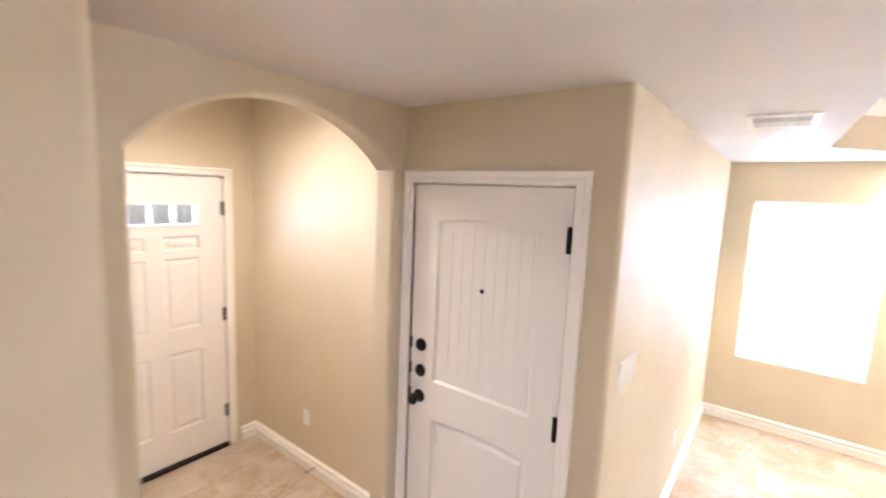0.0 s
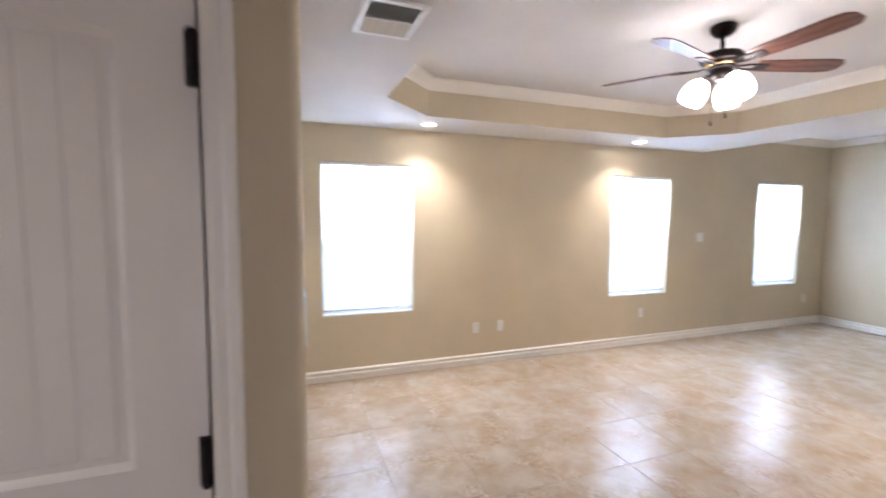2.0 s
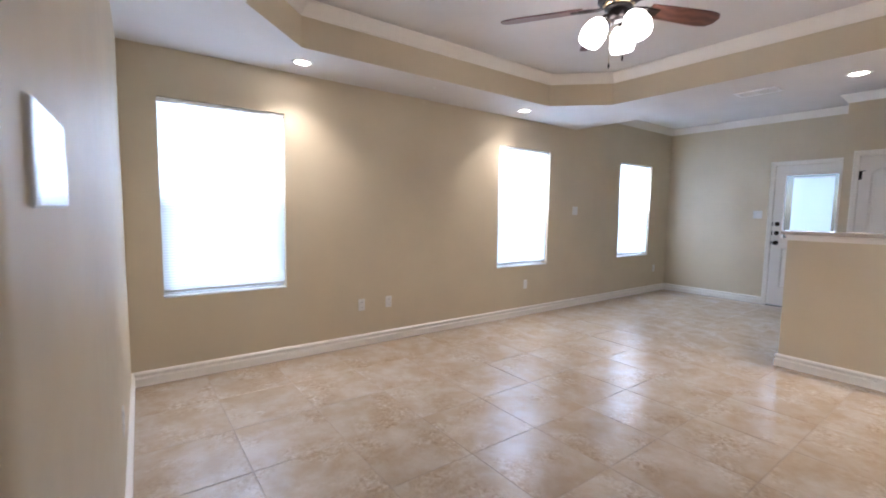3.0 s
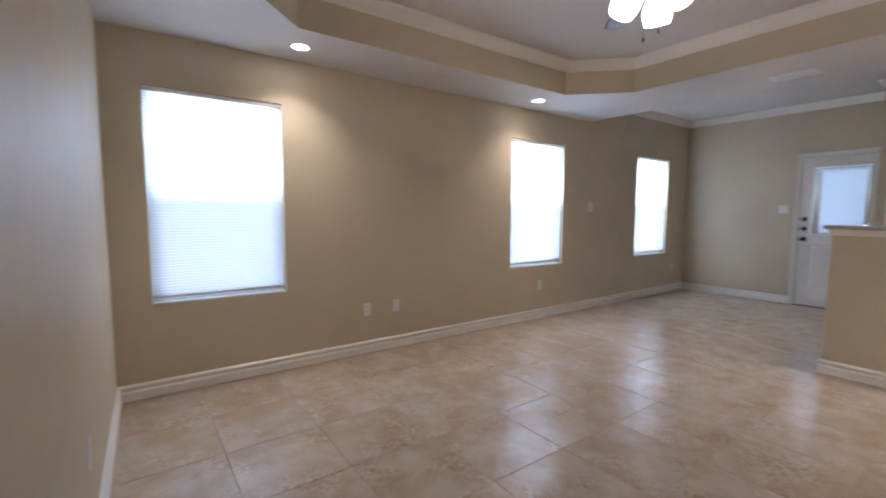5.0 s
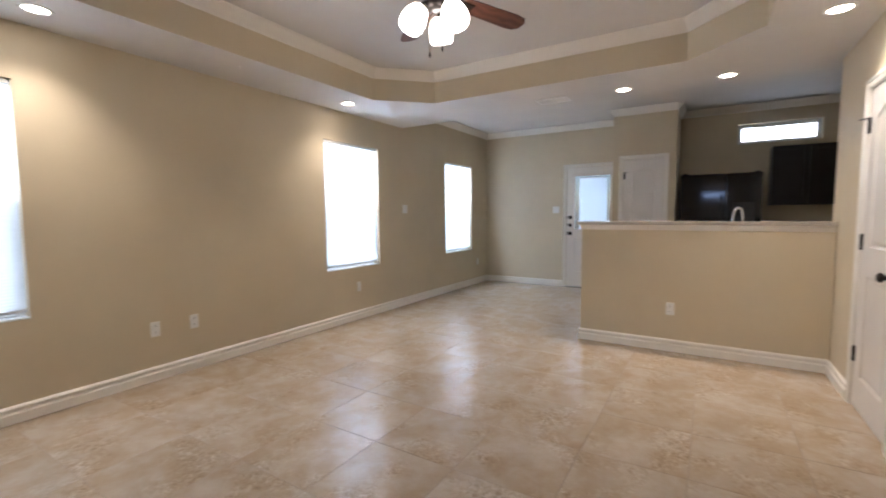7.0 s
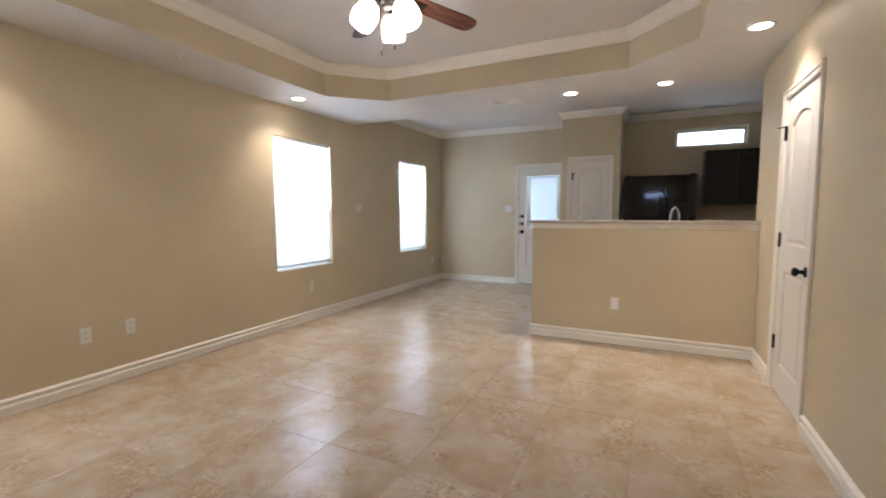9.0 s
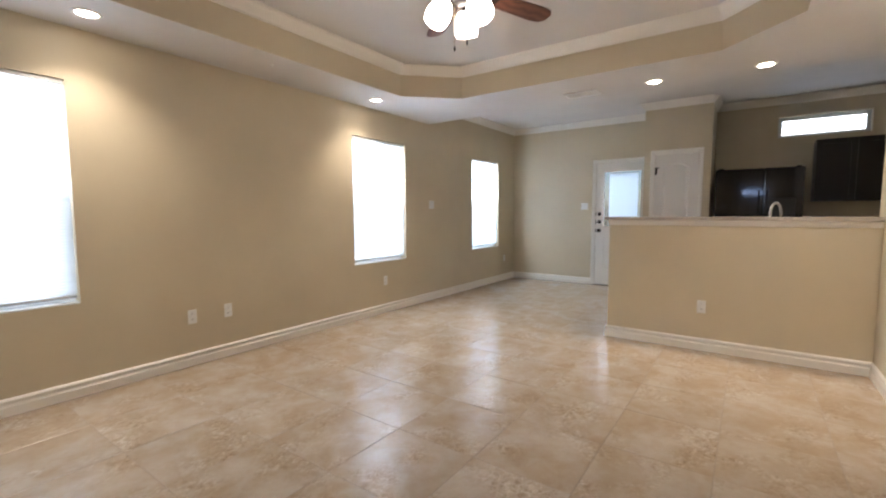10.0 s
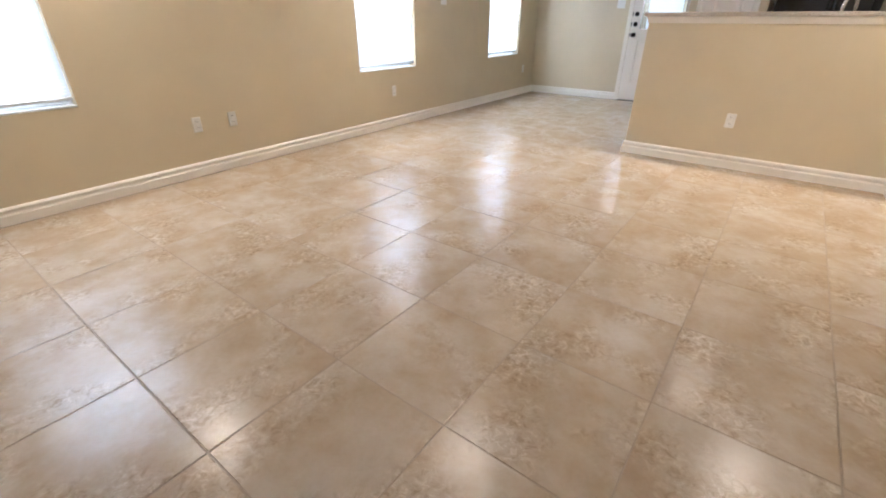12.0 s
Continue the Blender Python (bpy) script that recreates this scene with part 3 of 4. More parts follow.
for _a, _b, _c, _d in ((0.155, 0.75, 1.719, 1.737), (0.155, 0.75, 1.872, 1.890), (0.155, 0.17, 1.737, 1.872), (0.735, 0.75, 1.737, 1.872)):
    box(_a, _b, -0.008, 0.05, _c, _d, 0.003, _f)
lite = part("lite_frame", _f, M_TRIM, front)
for _i in range(1, 4):
    _x = 0.17 + 0.565 * _i / 4
    part("muntin", box(_x - 0.011, _x + 0.011, 0.002, 0.04, 1.737, 1.872, 0.003), M_TRIM, lite)
for _i in range(4):
    _x = 0.17 + 0.565 * _i / 4
    part("pane", box(_x + 0.011, _x + 0.1302, 0.018, 0.023, 1.737, 1.872), M_GLASS, lite).visible_shadow = False
for _z in (1.845, 1.045, 0.268):
    hinge(front, 0.912, _z)
knob(front, 0.07, 0.95)
deadbolt(front, 0.07, 1.09)
part("threshold", box(-0.0, 0.918, -0.03, 0.10, -0.030, -0.001, 0.003), M_BRONZE, front, "dark metal threshold")

# closet door
m = pose(4.155, 0.88, 0, 0, 0, 180)
casing(m, 0.655, 2.035, 0.12, "cream casing of the closet door")
closet = empty("door_3", pose(4.155, 0.876, 0.01, 0, 0, 180), "closed white arch-panelled closet door", "door", kind="structure")
door_leaf(closet, 0.655, 2.022, [(0.12, 0.535, 1.04, 1.90, 0.07), (0.12, 0.535, 0.20, 0.86, 0.0)])
for _z, _s in ((1.80, True), (1.065, False), (0.335, False)):
    hinge(closet, 0.004, _z, -1, _s)
knob(closet, 0.588, 0.905)

# pantry door
m = pose(7.15, 2.80, 0, 0, 0, -90)
casing(m, 0.52, 2.035, 0.11, "cream casing of the pantry door")
pantry = empty("door_4", pose(7.154, 2.80, 0.01, 0, 0, -90), "closed white arch-panelled pantry door", "door", kind="structure")
door_leaf(pantry, 0.52, 2.022, [(0.10, 0.42, 1.04, 1.90, 0.07), (0.10, 0.42, 0.20, 0.86, 0.0)])
for _z, _s in ((1.80, True), (1.065, False), (0.335, False)):
    hinge(pantry, 0.004, _z, 1, _s)
knob(pantry, 0.455, 0.905)

# back door with a blind behind its glass
m = pose(BX, 3.81, 0, 0, 0, -90)
casing(m, 0.82, 2.04, 0.16, "cream casing of the back door")
back = empty("door_5", pose(BX + 0.004, 3.81, 0.012, 0, 0, -90), "closed white half-glazed back door with a blind", "door", kind="structure")
door_leaf(back, 0.82, 2.022, [(0.13, 0.36, 0.26, 0.85, 0), (0.46, 0.69, 0.26, 0.85, 0)], (0.125, 0.695, 0.99, 1.885))
_f = bmesh.new()
for _a, _b, _c, _d in ((0.10, 0.72, 0.962, 0.99), (0.10, 0.72, 1.885, 1.913), (0.10, 0.125, 0.99, 1.885), (0.695, 0.72, 0.99, 1.885)):
    box(_a, _b, -0.012, 0.05, _c, _d, 0.004, _f)
lite = part("lite_frame", _f, M_DOOR, back, "white raised frame round the glass")
part("pane", box(0.125, 0.695, 0.008, 0.012, 0.99, 1.885), M_GLASS, lite).visible_shadow = False
part("headrail", box(0.20, 0.655, 0.016, 0.034, 1.846, 1.856, 0.002), M_PLASTIC, lite, "white blind headrail")
_me = mesh_of("slat", box(-0.222, 0.222, -0.0095, 0.0095, -0.0004, 0.0004), M_SLAT)
for _i in range(51):
    part("slat", _me, None, lite, "", pose(0.4275, 0.027, 1.836 - 0.0163 * _i, 64))
part("bottom_rail", box(0.205, 0.65, 0.018, 0.034, 0.993, 1.006, 0.002), M_PLASTIC, lite)
for _z in (1.192, 1.06, 0.918):
    strike(back, 0.0, _z)
deadbolt(back, 0.06, 1.192)
deadbolt(back, 0.06, 1.06)
knob(back, 0.06, 0.918)
part("threshold", box(0.0, 0.82, -0.03, 0.12, -0.012, -0.001, 0.002), M_BRONZE, back, "dark metal threshold")

# ---- windows and blinds ----


def window(name, x0, x1, z0, z1, m, label, sashes=True):
    """A vinyl window in its opening: local x along the wall, y outwards."""
    w = empty(name, m, label, "window", kind="structure")
    f = bmesh.new()
    y0, y1 = 0.085, 0.155
    q = 0.026 if sashes else 0.046
    for a, b, c, d in ((x0, x1, z0, z0 + q), (x0, x1, z1 - q, z1), (x0, x0 + q, z0 + q, z1 - q), (x1 - q, x1, z0 + q, z1 - q)):
        box(a, b, y0, y1, c, d, 0.003, f)
    part("window_frame", f, M_VINYL, w, "white vinyl frame")
    if not sashes:
        part("pane", box(x0 + q, x1 - q, 0.118, 0.123, z0 + q, z1 - q), M_GLASS, w).visible_shadow = False
        return w
    part("window_sill", box(x0 + 0.001, x1 - 0.001, 0.001, y0 - 0.002, z0 + 0.001, z0 + 0.014, 0.003), M_VINYL, w, "white sill inside the reveal")
    zm = (z0 + z1) / 2
    for k, (c, d, yy) in enumerate(((z0 + q, zm + 0.016, 0.093), (zm - 0.016, z1 - q, 0.123))):
        s = bmesh.new()
        e0, u = 0.030, 0.024
        for a, b, e, g in ((x0 + q, x1 - q, c, c + e0), (x0 + q, x1 - q, d - e0, d), (x0 + q, x0 + q + u, c + e0, d - e0), (x1 - q - u, x1 - q, c + e0, d - e0)):
            box(a, b, yy, yy + 0.026, e, g, 0.002, s)
        sash = part("sash", s, M_VINYL, w, "white vinyl sash")
        part("pane", box(x0 + q + u, x1 - q - u, yy + 0.011, yy + 0.015, c + e0, d - e0), M_GLASS, sash).visible_shadow = False
    part("insect_screen", box(x0 + q, x1 - q, 0.152, 0.1525, z0 + q, zm), M_SCREEN, w, "dark mesh insect screen over the lower sash")
    return w


_slat = None


def blind(x0, x1, z0, z1, label, wand=True):
    """Closed white mini blind inside the reveal."""
    global _slat
    b = empty("window_blind", pose(x0, WY, z0), label, "blind", "window blinds")
    w, h = x1 - x0, z1 - z0
    part("headrail", box(0.004, w - 0.004, 0.012, 0.042, h - 0.03, h - 0.002, 0.002), M_PLASTIC, b, "white metal headrail")
    if _slat is None:
        s = bmesh.new()
        prev = None
        for i in range(5):
            u = -0.0125 + 0.025 * i / 4
            row = [s.verts.new((x, u, 0.0022 * (1 - (u / 0.0125) ** 2))) for x in (-0.442, 0.442)]
            if prev:
                s.faces.new((prev[0], prev[1], row[1], row[0]))
            prev = row
        _slat = mesh_of("slat", s, M_SLAT)
    n = int((h - 0.083) / 0.0205)
    for i in range(n):
        part("slat", _slat, None, b, "", pose(w / 2, 0.028, h - 0.042 - 0.0205 * i, 68 + random.uniform(-0.6, 0.6), 0, 0))
    zb = h - 0.042 - 0.0205 * n
    part("bottom_rail", box(0.008, w - 0.008, 0.018, 0.038, zb - 0.016, zb + 0.002, 0.003), M_RAIL, b, "grey-shaded bottom rail")
    for x in (0.14, w - 0.14):
        part("ladder_cord", tube([(x, 0.0135, h - 0.03), (x, 0.0135, zb)], 0.0012, 6), M_PLASTIC, b)
    if wand:
        part("tilt_wand", tube([(0.085, 0.006, h - 0.03), (0.088, 0.004, h - 0.05), (0.09, 0.004, h - 0.76)], 0.003, 8), M_PLASTIC, b, "clear grey tilt wand")


for _i, (_a, _b) in enumerate(WIN):
    window("window_%d" % (_i + 1), _a, _b, WZ0, WZ1, pose(0, WY, 0), "white vinyl single-hung window with closed blind")
    blind(_a, _b, WZ0, WZ1, ("tall white mini blind with a tilt wand, closed", "white mini blind hanging closed in the window", "white mini blind closed in the dining window")[_i], _i < 2)
window("window_4", -KW[1], -KW[0], KW[2], KW[3], pose(BX, 0, 0, 0, 0, -90), "low wide white vinyl kitchen window", False)

setting("backdrop", box(BX + 1.2, BX + 1.21, -1.0, 2.6, 2.0, 4.6), M_SKYCARD, "bright hazy sky beyond the kitchen window")

# ---- ceiling fan ----
FX, FY = 2.565, 3.10
fan = empty("ceiling_fan", pose(FX, FY, CF), "dark bronze ceiling fan with five walnut blades and lit shades", "ceiling fan")
part("canopy", spin([(0, 0), (0.068, 0), (0.072, -0.012), (0.066, -0.035), (0.045, -0.058), (0.02, -0.068), (0, -0.068)], 28), M_BRONZE, fan, "dark bronze canopy", None, True)
part("downrod", spin([(0, -0.06), (0.012, -0.06), (0.012, -0.15), (0, -0.15)], 14), M_BRONZE, fan, "", None, True)
motor = part("motor_housing", spin([(0, -0.135), (0.03, -0.138), (0.06, -0.15), (0.105, -0.165), (0.118, -0.185), (0.118, -0.205), (0.10, -0.216), (0, -0.216)], 32), M_BRONZE, fan, "dark bronze motor housing", None, True)
part("vent_ring", spin([(0, -0.214), (0.085, -0.214), (0.09, -0.225), (0.085, -0.238), (0, -0.238)], 32), M_BRASSY, fan, "brass vented ring", None, True)
for _i in range(12):
    _t = 2 * math.pi * _i / 12
    part("vent_slot", box(-0.006, 0.006, -0.002, 0.002, -0.009, 0.009, 0.001), M_SLOT, motor, "", pose(0.0895 * math.cos(_t), 0.0895 * math.sin(_t), -0.226, 0, 0, math.degrees(_t) + 90))
part("flywheel", spin([(0, -0.237), (0.075, -0.237), (0.08, -0.245), (0.07, -0.255), (0, -0.255)], 28), M_BRONZE, fan, "", None, True)
part("switch_housing", spin([(0, -0.253), (0.055, -0.253), (0.062, -0.268), (0.06, -0.30), (0.045, -0.315), (0, -0.318)], 28), M_BRONZE, fan, "dark bronze switch housing", None, True)
BR = 0.70
_pts = [(0.20, -0.052), (0.30, -0.060), (BR - 0.10, -0.070), (BR - 0.03, -0.060), (BR, -0.028), (BR, 0.028), (BR - 0.03, 0.060), (BR - 0.10, 0.070), (0.30, 0.060), (0.20, 0.052)]
_blade = mesh_of("blade", prism(_pts, -0.003, 0.004), M_WALNUT)
_ib = bmesh.new()
tube([(0.07, 0, 0.0), (0.12, 0.018, -0.008), (0.17, 0.028, -0.006), (0.22, 0.020, -0.006)], 0.006, 8, _ib)
tube([(0.07, 0, 0.0), (0.12, -0.018, -0.008), (0.17, -0.028, -0.006), (0.22, -0.020, -0.006)], 0.006, 8, _ib)
box(0.19, 0.27, -0.028, 0.028, -0.010, -0.0035, 0.002, _ib)
_iron = mesh_of("blade_iron", _ib, M_BRONZE)
for _i in range(5):
    _m = pose(0, 0, -0.232, 0, 0, -22 + 72 * _i) @ pose(0, 0, 0, -12)
    part("blade", _blade, None, fan, "walnut stained blade", _m)
    part("blade_iron", _iron, None, fan, "", _m)
_sp = [(0.026, 0.0), (0.044, -0.012), (0.064, -0.045), (0.073, -0.088), (0.070, -0.125), (0.062, -0.148), (0.059, -0.148), (0.066, -0.125), (0.069, -0.088), (0.062, -0.047), (0.040, -0.016), (0.022, -0.004)]
_shade = mesh_of("shade", spin(_sp, 28), M_SHADE)
_bulb = mesh_of("bulb", spin([(0, -0.02), (0.014, -0.025), (0.028, -0.06), (0.03, -0.08), (0.018, -0.10), (0, -0.104)], 16), M_SHADE)
for _i, _a in enumerate((20.6, 140.6, 260.6)):
    _t = radians(_a)
    arm = part("lamp_arm", tube([(0.03 * math.cos(_t), 0.03 * math.sin(_t), -0.295), (0.075 * math.cos(_t), 0.075 * math.sin(_t), -0.285), (0.095 * math.cos(_t), 0.095 * math.sin(_t), -0.31)], 0.010, 10), M_BRONZE, fan, "curved dark bronze lamp arm", None, True)
    _m = pose(0.095 * math.cos(_t), 0.095 * math.sin(_t), -0.312, 0, 0, _a) @ pose(0, 0, 0, 0, -28)
    part("socket_cup", spin([(0, 0.012), (0.022, 0.01), (0.028, -0.004), (0.028, -0.012), (0, -0.012)], 16), M_BRONZE, arm, "", _m, True)
    part("shade", _shade, None, fan, "lit frosted glass tulip shade", _m, True)
    part("bulb", _bulb, None, arm, "", _m, True)
for _x, _y, _l in ((0.03, -0.02, 0.20), (-0.02, 0.035, 0.24)):
    ch = part("pull_chain", tube([(_x, _y, -0.31), (_x, _y, -0.31 - _l)], 0.0016, 6), M_BRASSY, fan, "thin brass pull chain")
    part("chain_fob", spin([(0, 0), (0.004, -0.004), (0.006, -0.02), (0.004, -0.032), (0, -0.034)], 10), M_BRONZE, ch, "", pose(_x, _y, -0.31 - _l))

# ---- recessed cans, vents ----
can = empty("recessed_light", pose(CANS[0][0], CANS[0][1], C), "lit round recessed ceiling light with a white trim ring", "ceiling light", "recessed lights")
part("trim_ring", spin([(0.056, -0.001), (0.060, -0.006), (0.074, -0.006), (0.080, -0.001), (0.056, -0.001)], 32), M_PLASTIC, can, "white trim ring", None, True)
part("lens", spin([(0, -0.004), (0.052, -0.004), (0.057, -0.002)], 32), M_LENS, can, "bright lens")
for _x, _y in CANS[1:]:
    copy_thing(can, pose(_x, _y, CF if _x < 0 else C))


def vent(x, y, w, d, label, banks):
    v = empty("ceiling_vent", pose(x, y, C), label, "ceiling vent", "ceiling vents")
    f = bmesh.new()
    for a, b, c, e in ((-w / 2, w / 2, -d / 2, -d / 2 + 0.028), (-w / 2, w / 2, d / 2 - 0.028, d / 2), (-w / 2, -w / 2 + 0.028, -d / 2 + 0.028, d / 2 - 0.028), (w / 2 - 0.028, w / 2, -d / 2 + 0.028, d / 2 - 0.028)):
        box(a, b, c, e, -0.012, -0.001, 0.003, f)
    part("frame", f, M_VENT, v, "white metal frame")
    # Flat sheet for the duct: grey paints its shade, white brightens the second vent.
    part("backing", box(-w / 2 + 0.028, w / 2 - 0.028, -d / 2 + 0.028, d / 2 - 0.028, -0.002, -0.001), M_DUCT_SHADE if banks == 2 else M_VENT, v, "flat sheet in place of the duct behind the louvres")
    n = int((d - 0.07) / 0.017)
    for i in range(n):
        yy = -d / 2 + 0.04 + (d - 0.08) * i / (n - 1)
        t = 38 if i < n / 2 else -38
        part("slat", box(-w / 2 + 0.03, w / 2 - 0.03, -0.006, 0.006, -0.0006, 0.0006), M_VENT, v, "", pose(0, yy, -0.008, t))
    part("divider", box(-w / 2 + 0.028, w / 2 - 0.028, -0.007, 0.007, -0.013, -0.004, 0.001), M_VENT, v)


vent(0.508, 3.03, 0.265, 0.345, "white louvred supply vent in the living room ceiling", 2)
vent(4.90, 3.14, 0.19, 0.33, "white louvred vent above the breakfast bar", 1)
smoke = empty("sprinkler_hook", pose(2.53, 4.92, C), "tiny white screw hook in the ceiling", "hook")
part("hook_body", spin([(0, 0), (0.012, 0), (0.012, -0.004), (0.004, -0.008), (0.004, -0.02), (0, -0.022)], 12), M_PLASTIC, smoke)

# ---- switches and outlets: local x along the wall, y out of the face towards -y ----


def outlet(m, label="white duplex outlet plate on the tan wall"):
    o = empty("wall_outlet", m, label, "outlet", "wall outlets")
    part("cover_plate", box(-0.035, 0.035, -0.006, -0.0005, -0.058, 0.058, 0.003), M_PLASTIC, o, "white plastic plate")
    for s in (-1, 1):
        r = part("receptacle", box(-0.016, 0.016, -0.0085, -0.005, s * 0.0245 - 0.014, s * 0.0245 + 0.014, 0.003), M_PLASTIC, o)
        for x in (-0.006, 0.006):
            part("slot", box(x - 0.001, x + 0.001, -0.0088, -0.008, s * 0.0245 - 0.002, s * 0.0245 + 0.007), M_SLOT, r)
    part("screw", spin([(0, 0.0), (0.003, 0.0), (0.002, 0.0012), (0, 0.0014)], 8), M_PLASTIC, o, "", pose(0, -0.006, 0, 90))


def switches(m, gangs, label):
    w = 0.070 + 0.046 * (gangs - 1)
    o = empty("light_switch", m, label, "light switch", "light switches")
    part("cover_plate", box(-w / 2, w / 2, -0.006, -0.0005, -0.058, 0.058, 0.003), M_PLASTIC, o, "glossy white plate")
    for i in range(gangs):
        x = (i - (gangs - 1) / 2) * 0.046
        r = part("rocker", box(x - 0.0165, x + 0.0165, -0.0075, -0.005, -0.033, 0.033, 0.001), M_PLASTIC, o)
        part("rocker_face", box(x - 0.0145, x + 0.0145, -0.0025, 0.0015, -0.030, 0.030, 0.001), M_PLASTIC, r, "", pose(0, -0.009, 0, 4))


for _x in (1.996, 2.292, 4.281, 7.46):
    outlet(pose(_x, WY, 0.40))
outlet(pose(4.79, 1.996, 0.393, 0, 0, -90), "white duplex outlet plate on the bar wall")
outlet(pose(0.1453, 3.80, 0.40, 0, 0, 88.8), "white duplex outlet plate beside the first window")
outlet(pose(-2.02, 2.30, 0.39), "white duplex outlet plate in the foyer")
switches(pose(5.238, WY, 1.349), 2, "white double light switch between the windows")
switches(pose(BX, 4.0, 1.337, 0, 0, -90), 2, "white double light switch beside the back door")
panel = empty("control_panel", pose(0.1135, 2.31, 1.370, 0, 0, 88.8), "glossy white wall control panel reflecting the windows", "control panel")
part("back_plate", box(-0.115, 0.115, -0.005, -0.0005, -0.060, 0.060, 0.002), M_PLASTIC, panel, "white plastic back plate")
part("glossy_cover", box(-0.112, 0.112, -0.0075, -0.0052, -0.057, 0.057, 0.0008), M_GLOSS, panel, "mirror-glossy white cover")

stop = empty("spring_door_stop", pose(-1.90, 2.2825, 0.055, 90), "small brass spring door stop on the foyer baseboard", "door stop")
part("spring", spin([(0, 0), (0.010, 0), (0.010, 0.004), (0.006, 0.006), (0.005, 0.06), (0, 0.06)], 12), M_BRASSY, stop)
part("rubber_tip", spin([(0, 0.06), (0.007, 0.06), (0.007, 0.07), (0.004, 0.074), (0, 0.074)], 12), M_SLOT, stop, "dark rubber tip")

# ---- breakfast bar and kitchen ----
bar = empty("breakfast_bar_top", pose(4.79, 0.88, 1.158), "speckled granite bar top on a cream moulding", "countertop")
part("slab", box(-0.045, 0.33, 0.003, 1.962, 0.003, 0.034, 0.004, None, 2), M_GRANITE, bar, "speckled polished granite slab")
part("apron_moulding", sweep([(0, 0.003), (0, 1.92), (0.15, 1.92)], [(0.0, -0.046), (0.006, -0.046), (0.008, -0.040), (0.012, -0.014), (0.016, -0.006), (0.016, 0.002), (0.0, 0.002)]), M_TRIM, bar, "cream moulding under the slab")
base = empty("base_cabinet", pose(4.945, 0.95, 0), "espresso wooden base cabinet behind the bar", "cabinet")
part("body", box(0.0, 0.58, 0.0, 1.80, 0.10, 0.87, 0.003), M_ESPRESSO, base)
part("toe_kick", box(0.0, 0.51, 0.02, 1.78, 0.0, 0.10), M_SLOT, base)
for _i in range(4):
    _d = part("door", box(0.581, 0.60, 0.01 + 0.45 * _i, 0.44 + 0.45 * _i, 0.12, 0.85, 0.003), M_ESPRESSO, base, "flat espresso door")
    part("handle", tube([(0.60, 0.40 + 0.45 * _i, 0.70), (0.62, 0.40 + 0.45 * _i, 0.71), (0.62, 0.40 + 0.45 * _i, 0.79), (0.60, 0.40 + 0.45 * _i, 0.80)], 0.005, 8), M_BRONZE, _d)
counter = empty("kitchen_counter", pose(4.945, 0.92, 0.872), "speckled granite kitchen counter behind the bar", "countertop")
part("slab", box(0.0, 0.62, 0.0, 1.86, 0.0, 0.035, 0.004), M_GRANITE, counter)
faucet = empty("kitchen_faucet", pose(5.14, 1.535, 0.907), "chrome gooseneck kitchen faucet on the counter", "faucet")
part("base_flange", spin([(0, 0), (0.03, 0), (0.03, 0.008), (0.02, 0.02), (0.018, 0.05), (0, 0.05)], 20), M_CHROME, faucet, "", None, True)
_arc = [(0, 0, 0.04), (0, 0, 0.31)] + [(0.06 - 0.06 * math.cos(math.pi * i / 10), -0.04 + 0.04 * math.cos(math.pi * i / 10), 0.31 + 0.095 * math.sin(math.pi * i / 10)) for i in range(1, 11)] + [(0.12, -0.08, 0.25)]
part("spout", tube(_arc, 0.0115, 14), M_CHROME, faucet, "curved chrome spout", None, True)
part("spray_head", tube([(0.12, -0.08, 0.26), (0.12, -0.08, 0.17)], [0.013, 0.017], 14), M_CHROME, faucet, "", None, True)
part("lever", tube([(0, 0.018, 0.06), (0, 0.06, 0.085)], [0.008, 0.006], 10), M_CHROME, faucet, "", None, True)

fridge = empty("refrigerator", pose(7.08, 1.16, 0), "glossy black two-door refrigerator beside the pantry", "refrigerator")
part("body", box(0.06, 0.74, 0.0, 0.91, 0.02, 1.765, 0.008, None, 2), M_BLACK, fridge)
for _a, _b, _h in ((0.004, 0.392, 0.36), (0.40, 0.906, 0.44)):
    _d = part("door", box(0.0, 0.058, _a, _b, 0.10, 1.775, 0.010, None, 2), M_BLACK, fridge, "glossy black door")
    part("handle", tube([(0.0, _h, 0.62), (-0.045, _h, 0.66), (-0.05, _h, 1.05), (-0.045, _h, 1.46), (0.0, _h, 1.50)], 0.011, 10), M_BLACK, _d, "curved black handle", None, True)
part("dispenser", box(-0.004, 0.004, 0.08, 0.30, 1.02, 1.40, 0.004), M_SLOT, fridge, "dark water dispenser panel")
for _y in (0.06, 0.85):
    part("hinge_cap", box(0.02, 0.10, _y - 0.03, _y + 0.03, 1.776, 1.792, 0.005), M_BLACK, fridge)
part("kick_grille", box(0.04, 0.07, 0.02, 0.89, 0.0, 0.09, 0.003), M_SLOT, fridge)


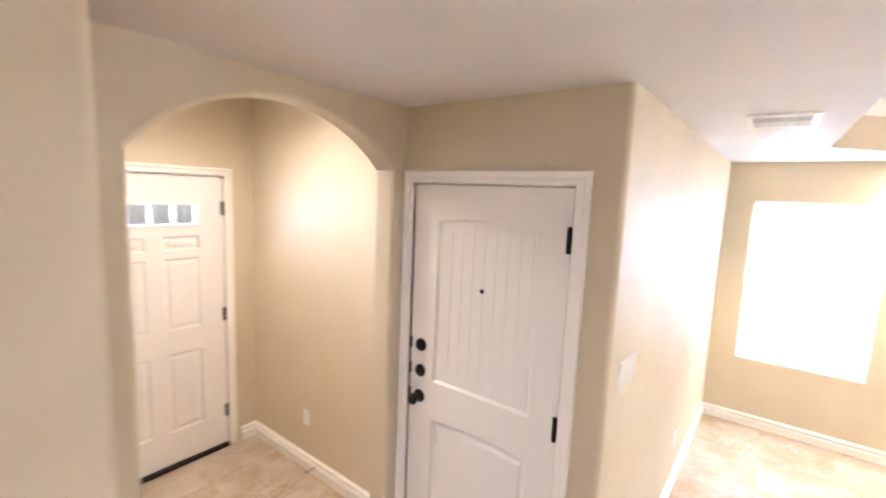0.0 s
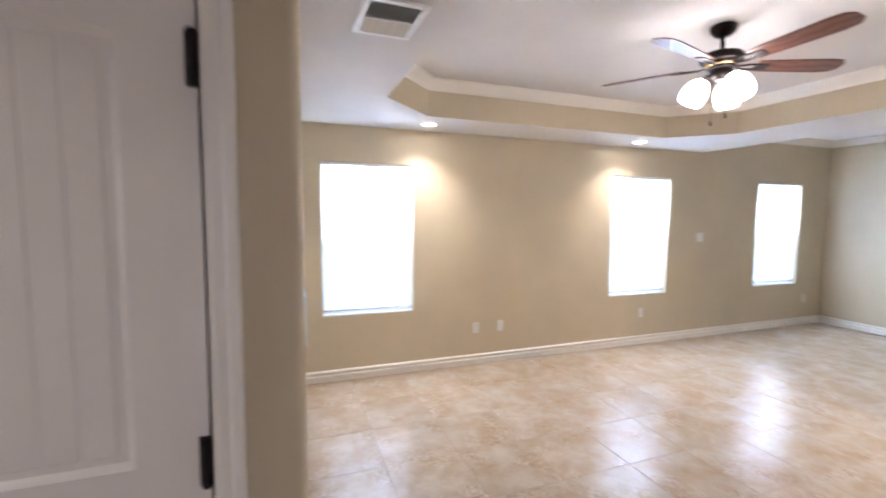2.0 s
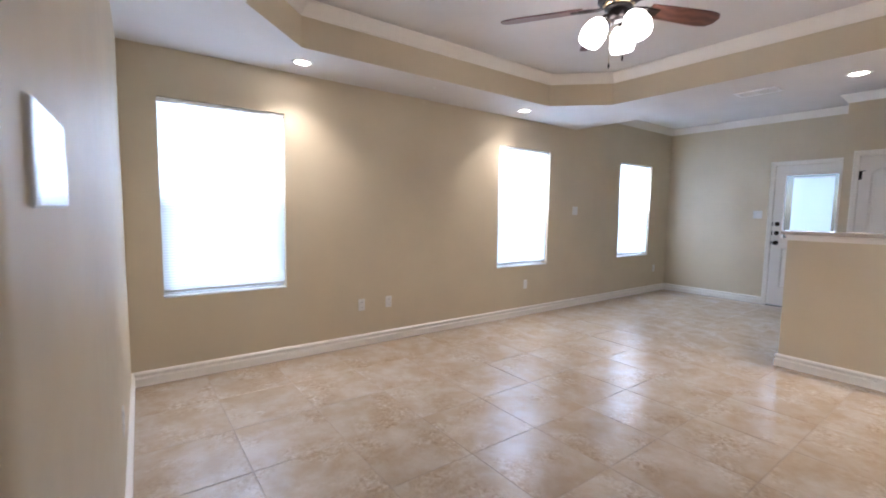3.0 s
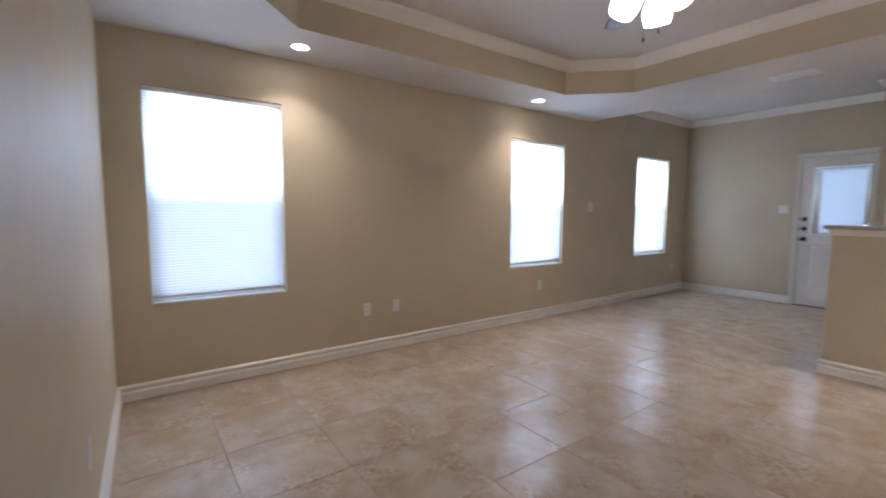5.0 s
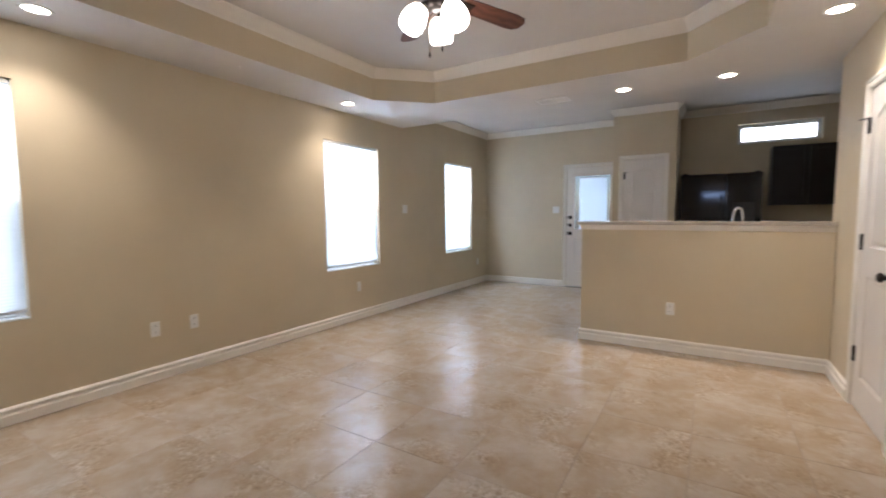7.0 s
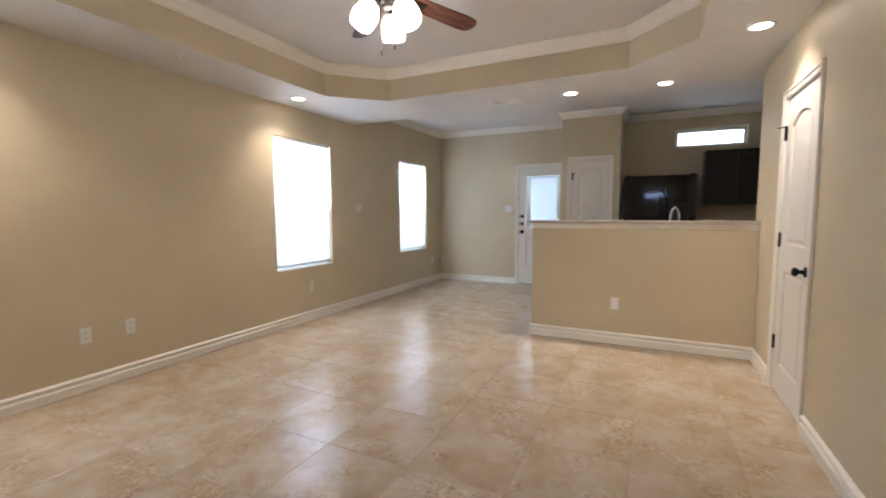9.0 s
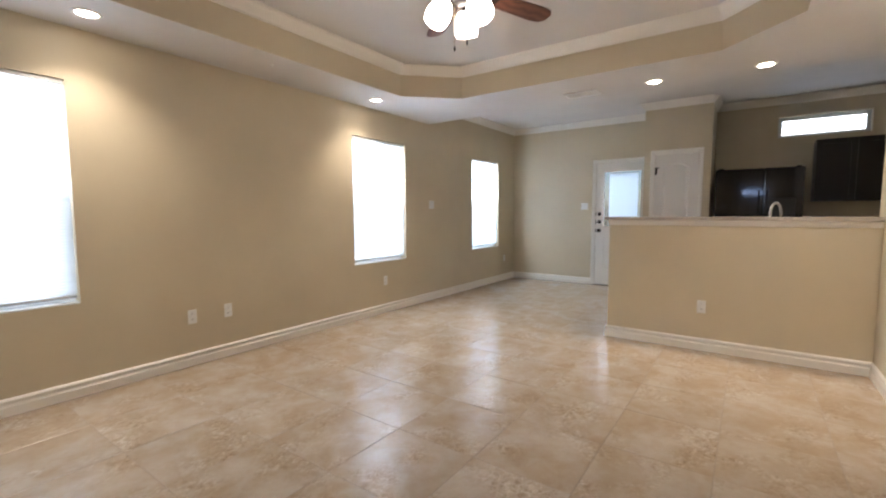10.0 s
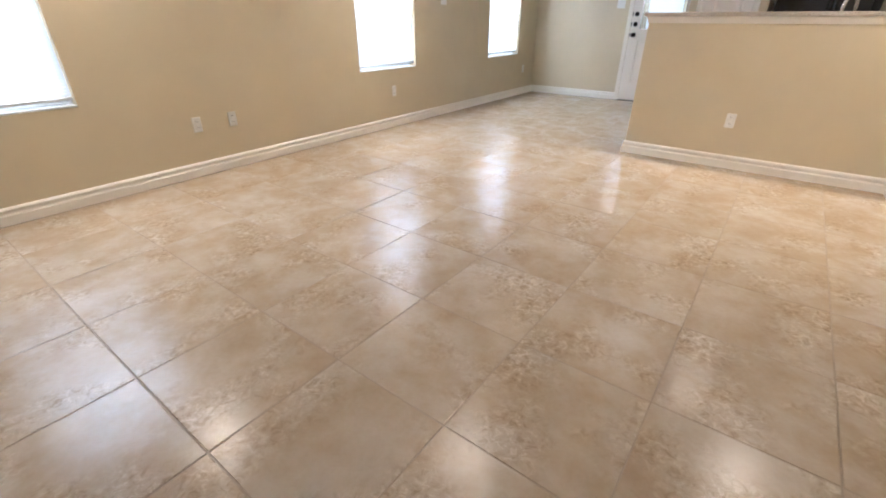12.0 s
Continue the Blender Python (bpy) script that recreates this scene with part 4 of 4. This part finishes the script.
def upper_cabinet(y, w):
    c = empty("wall_cabinet", pose(BX, y, 1.365), "espresso wooden wall cabinet under the kitchen window", "cabinet", "kitchen wall cabinets")
    part("body", box(-0.31, -0.002, -w, 0.0, 0.0, 0.765, 0.002), M_ESPRESSO, c)
    n = 1 if w < 0.6 else 2
    for i in range(n):
        a, b = -w + w * i / n + 0.002, -w + w * (i + 1) / n - 0.002
        d = part("door", holed(a, b, 0.004, 0.761, 0.02, [(a + 0.055, b - 0.055, 0.06, 0.705)]), M_ESPRESSO, c, "shaker style espresso door", pose(-0.332, 0, 0) @ Matrix(((0, 1, 0, 0), (1, 0, 0, 0), (0, 0, 1, 0), (0, 0, 0, 1))))
        part("door_panel", box(a + 0.054, b - 0.054, 0.010, 0.016, 0.059, 0.706), M_ESPRESSO, d)


upper_cabinet(1.04, 0.76)

# ---- floor tiles ----
floor = setting("floor", box(-2.87, BX + 0.16, -2.33, WY + 0.16, -0.12, -0.0017), M_GROUT, "floor of large beige travertine-look tiles")
PITCH, GX, GY = 0.5025, 0.655, 2.768
_g = 0.0022
_tb = bmesh.new()
_h = PITCH / 2
for _z, _i in ((-0.010, _g), (-0.0014, _g), (0.0, _g + 0.0022)):
    [_tb.verts.new((sx * (_h - _i), sy * (_h - _i), _z)) for sx, sy in ((-1, -1), (1, -1), (1, 1), (-1, 1))]
_tb.verts.ensure_lookup_table()
for _k in (0, 4):
    for _i in range(4):
        _j = (_i + 1) % 4
        _tb.faces.new([_tb.verts[q] for q in (_k + _i, _k + _j, _k + 4 + _j, _k + 4 + _i)])
_tb.faces.new([_tb.verts[q] for q in (8, 9, 10, 11)])
_tile = mesh_of("tile", _tb, M_TILE)
_rooms = [(-0.25, 1.0, -2.2, 0.88), (-2.72, -0.9, 0.7, 2.30), (-0.95, BX, 0.7, 2.07), (0.0, BX, 2.0, WY), (4.95, BX, -0.3, 2.1)]
for _i in range(-9, 16):
    for _j in range(-11, 7):
        _x, _y = GX + PITCH * (_i + 0.5), GY + PITCH * (_j + 0.5)
        if any(r[0] - _h < _x < r[1] + _h and r[2] - _h < _y < r[3] + _h for r in _rooms) and -2.75 < _x < BX + 0.1 and _y < WY + 0.12:
            part("tile", _tile, None, floor, "", pose(_x, _y, 0, 0, 0, random.choice((0, 90, 180, 270))))
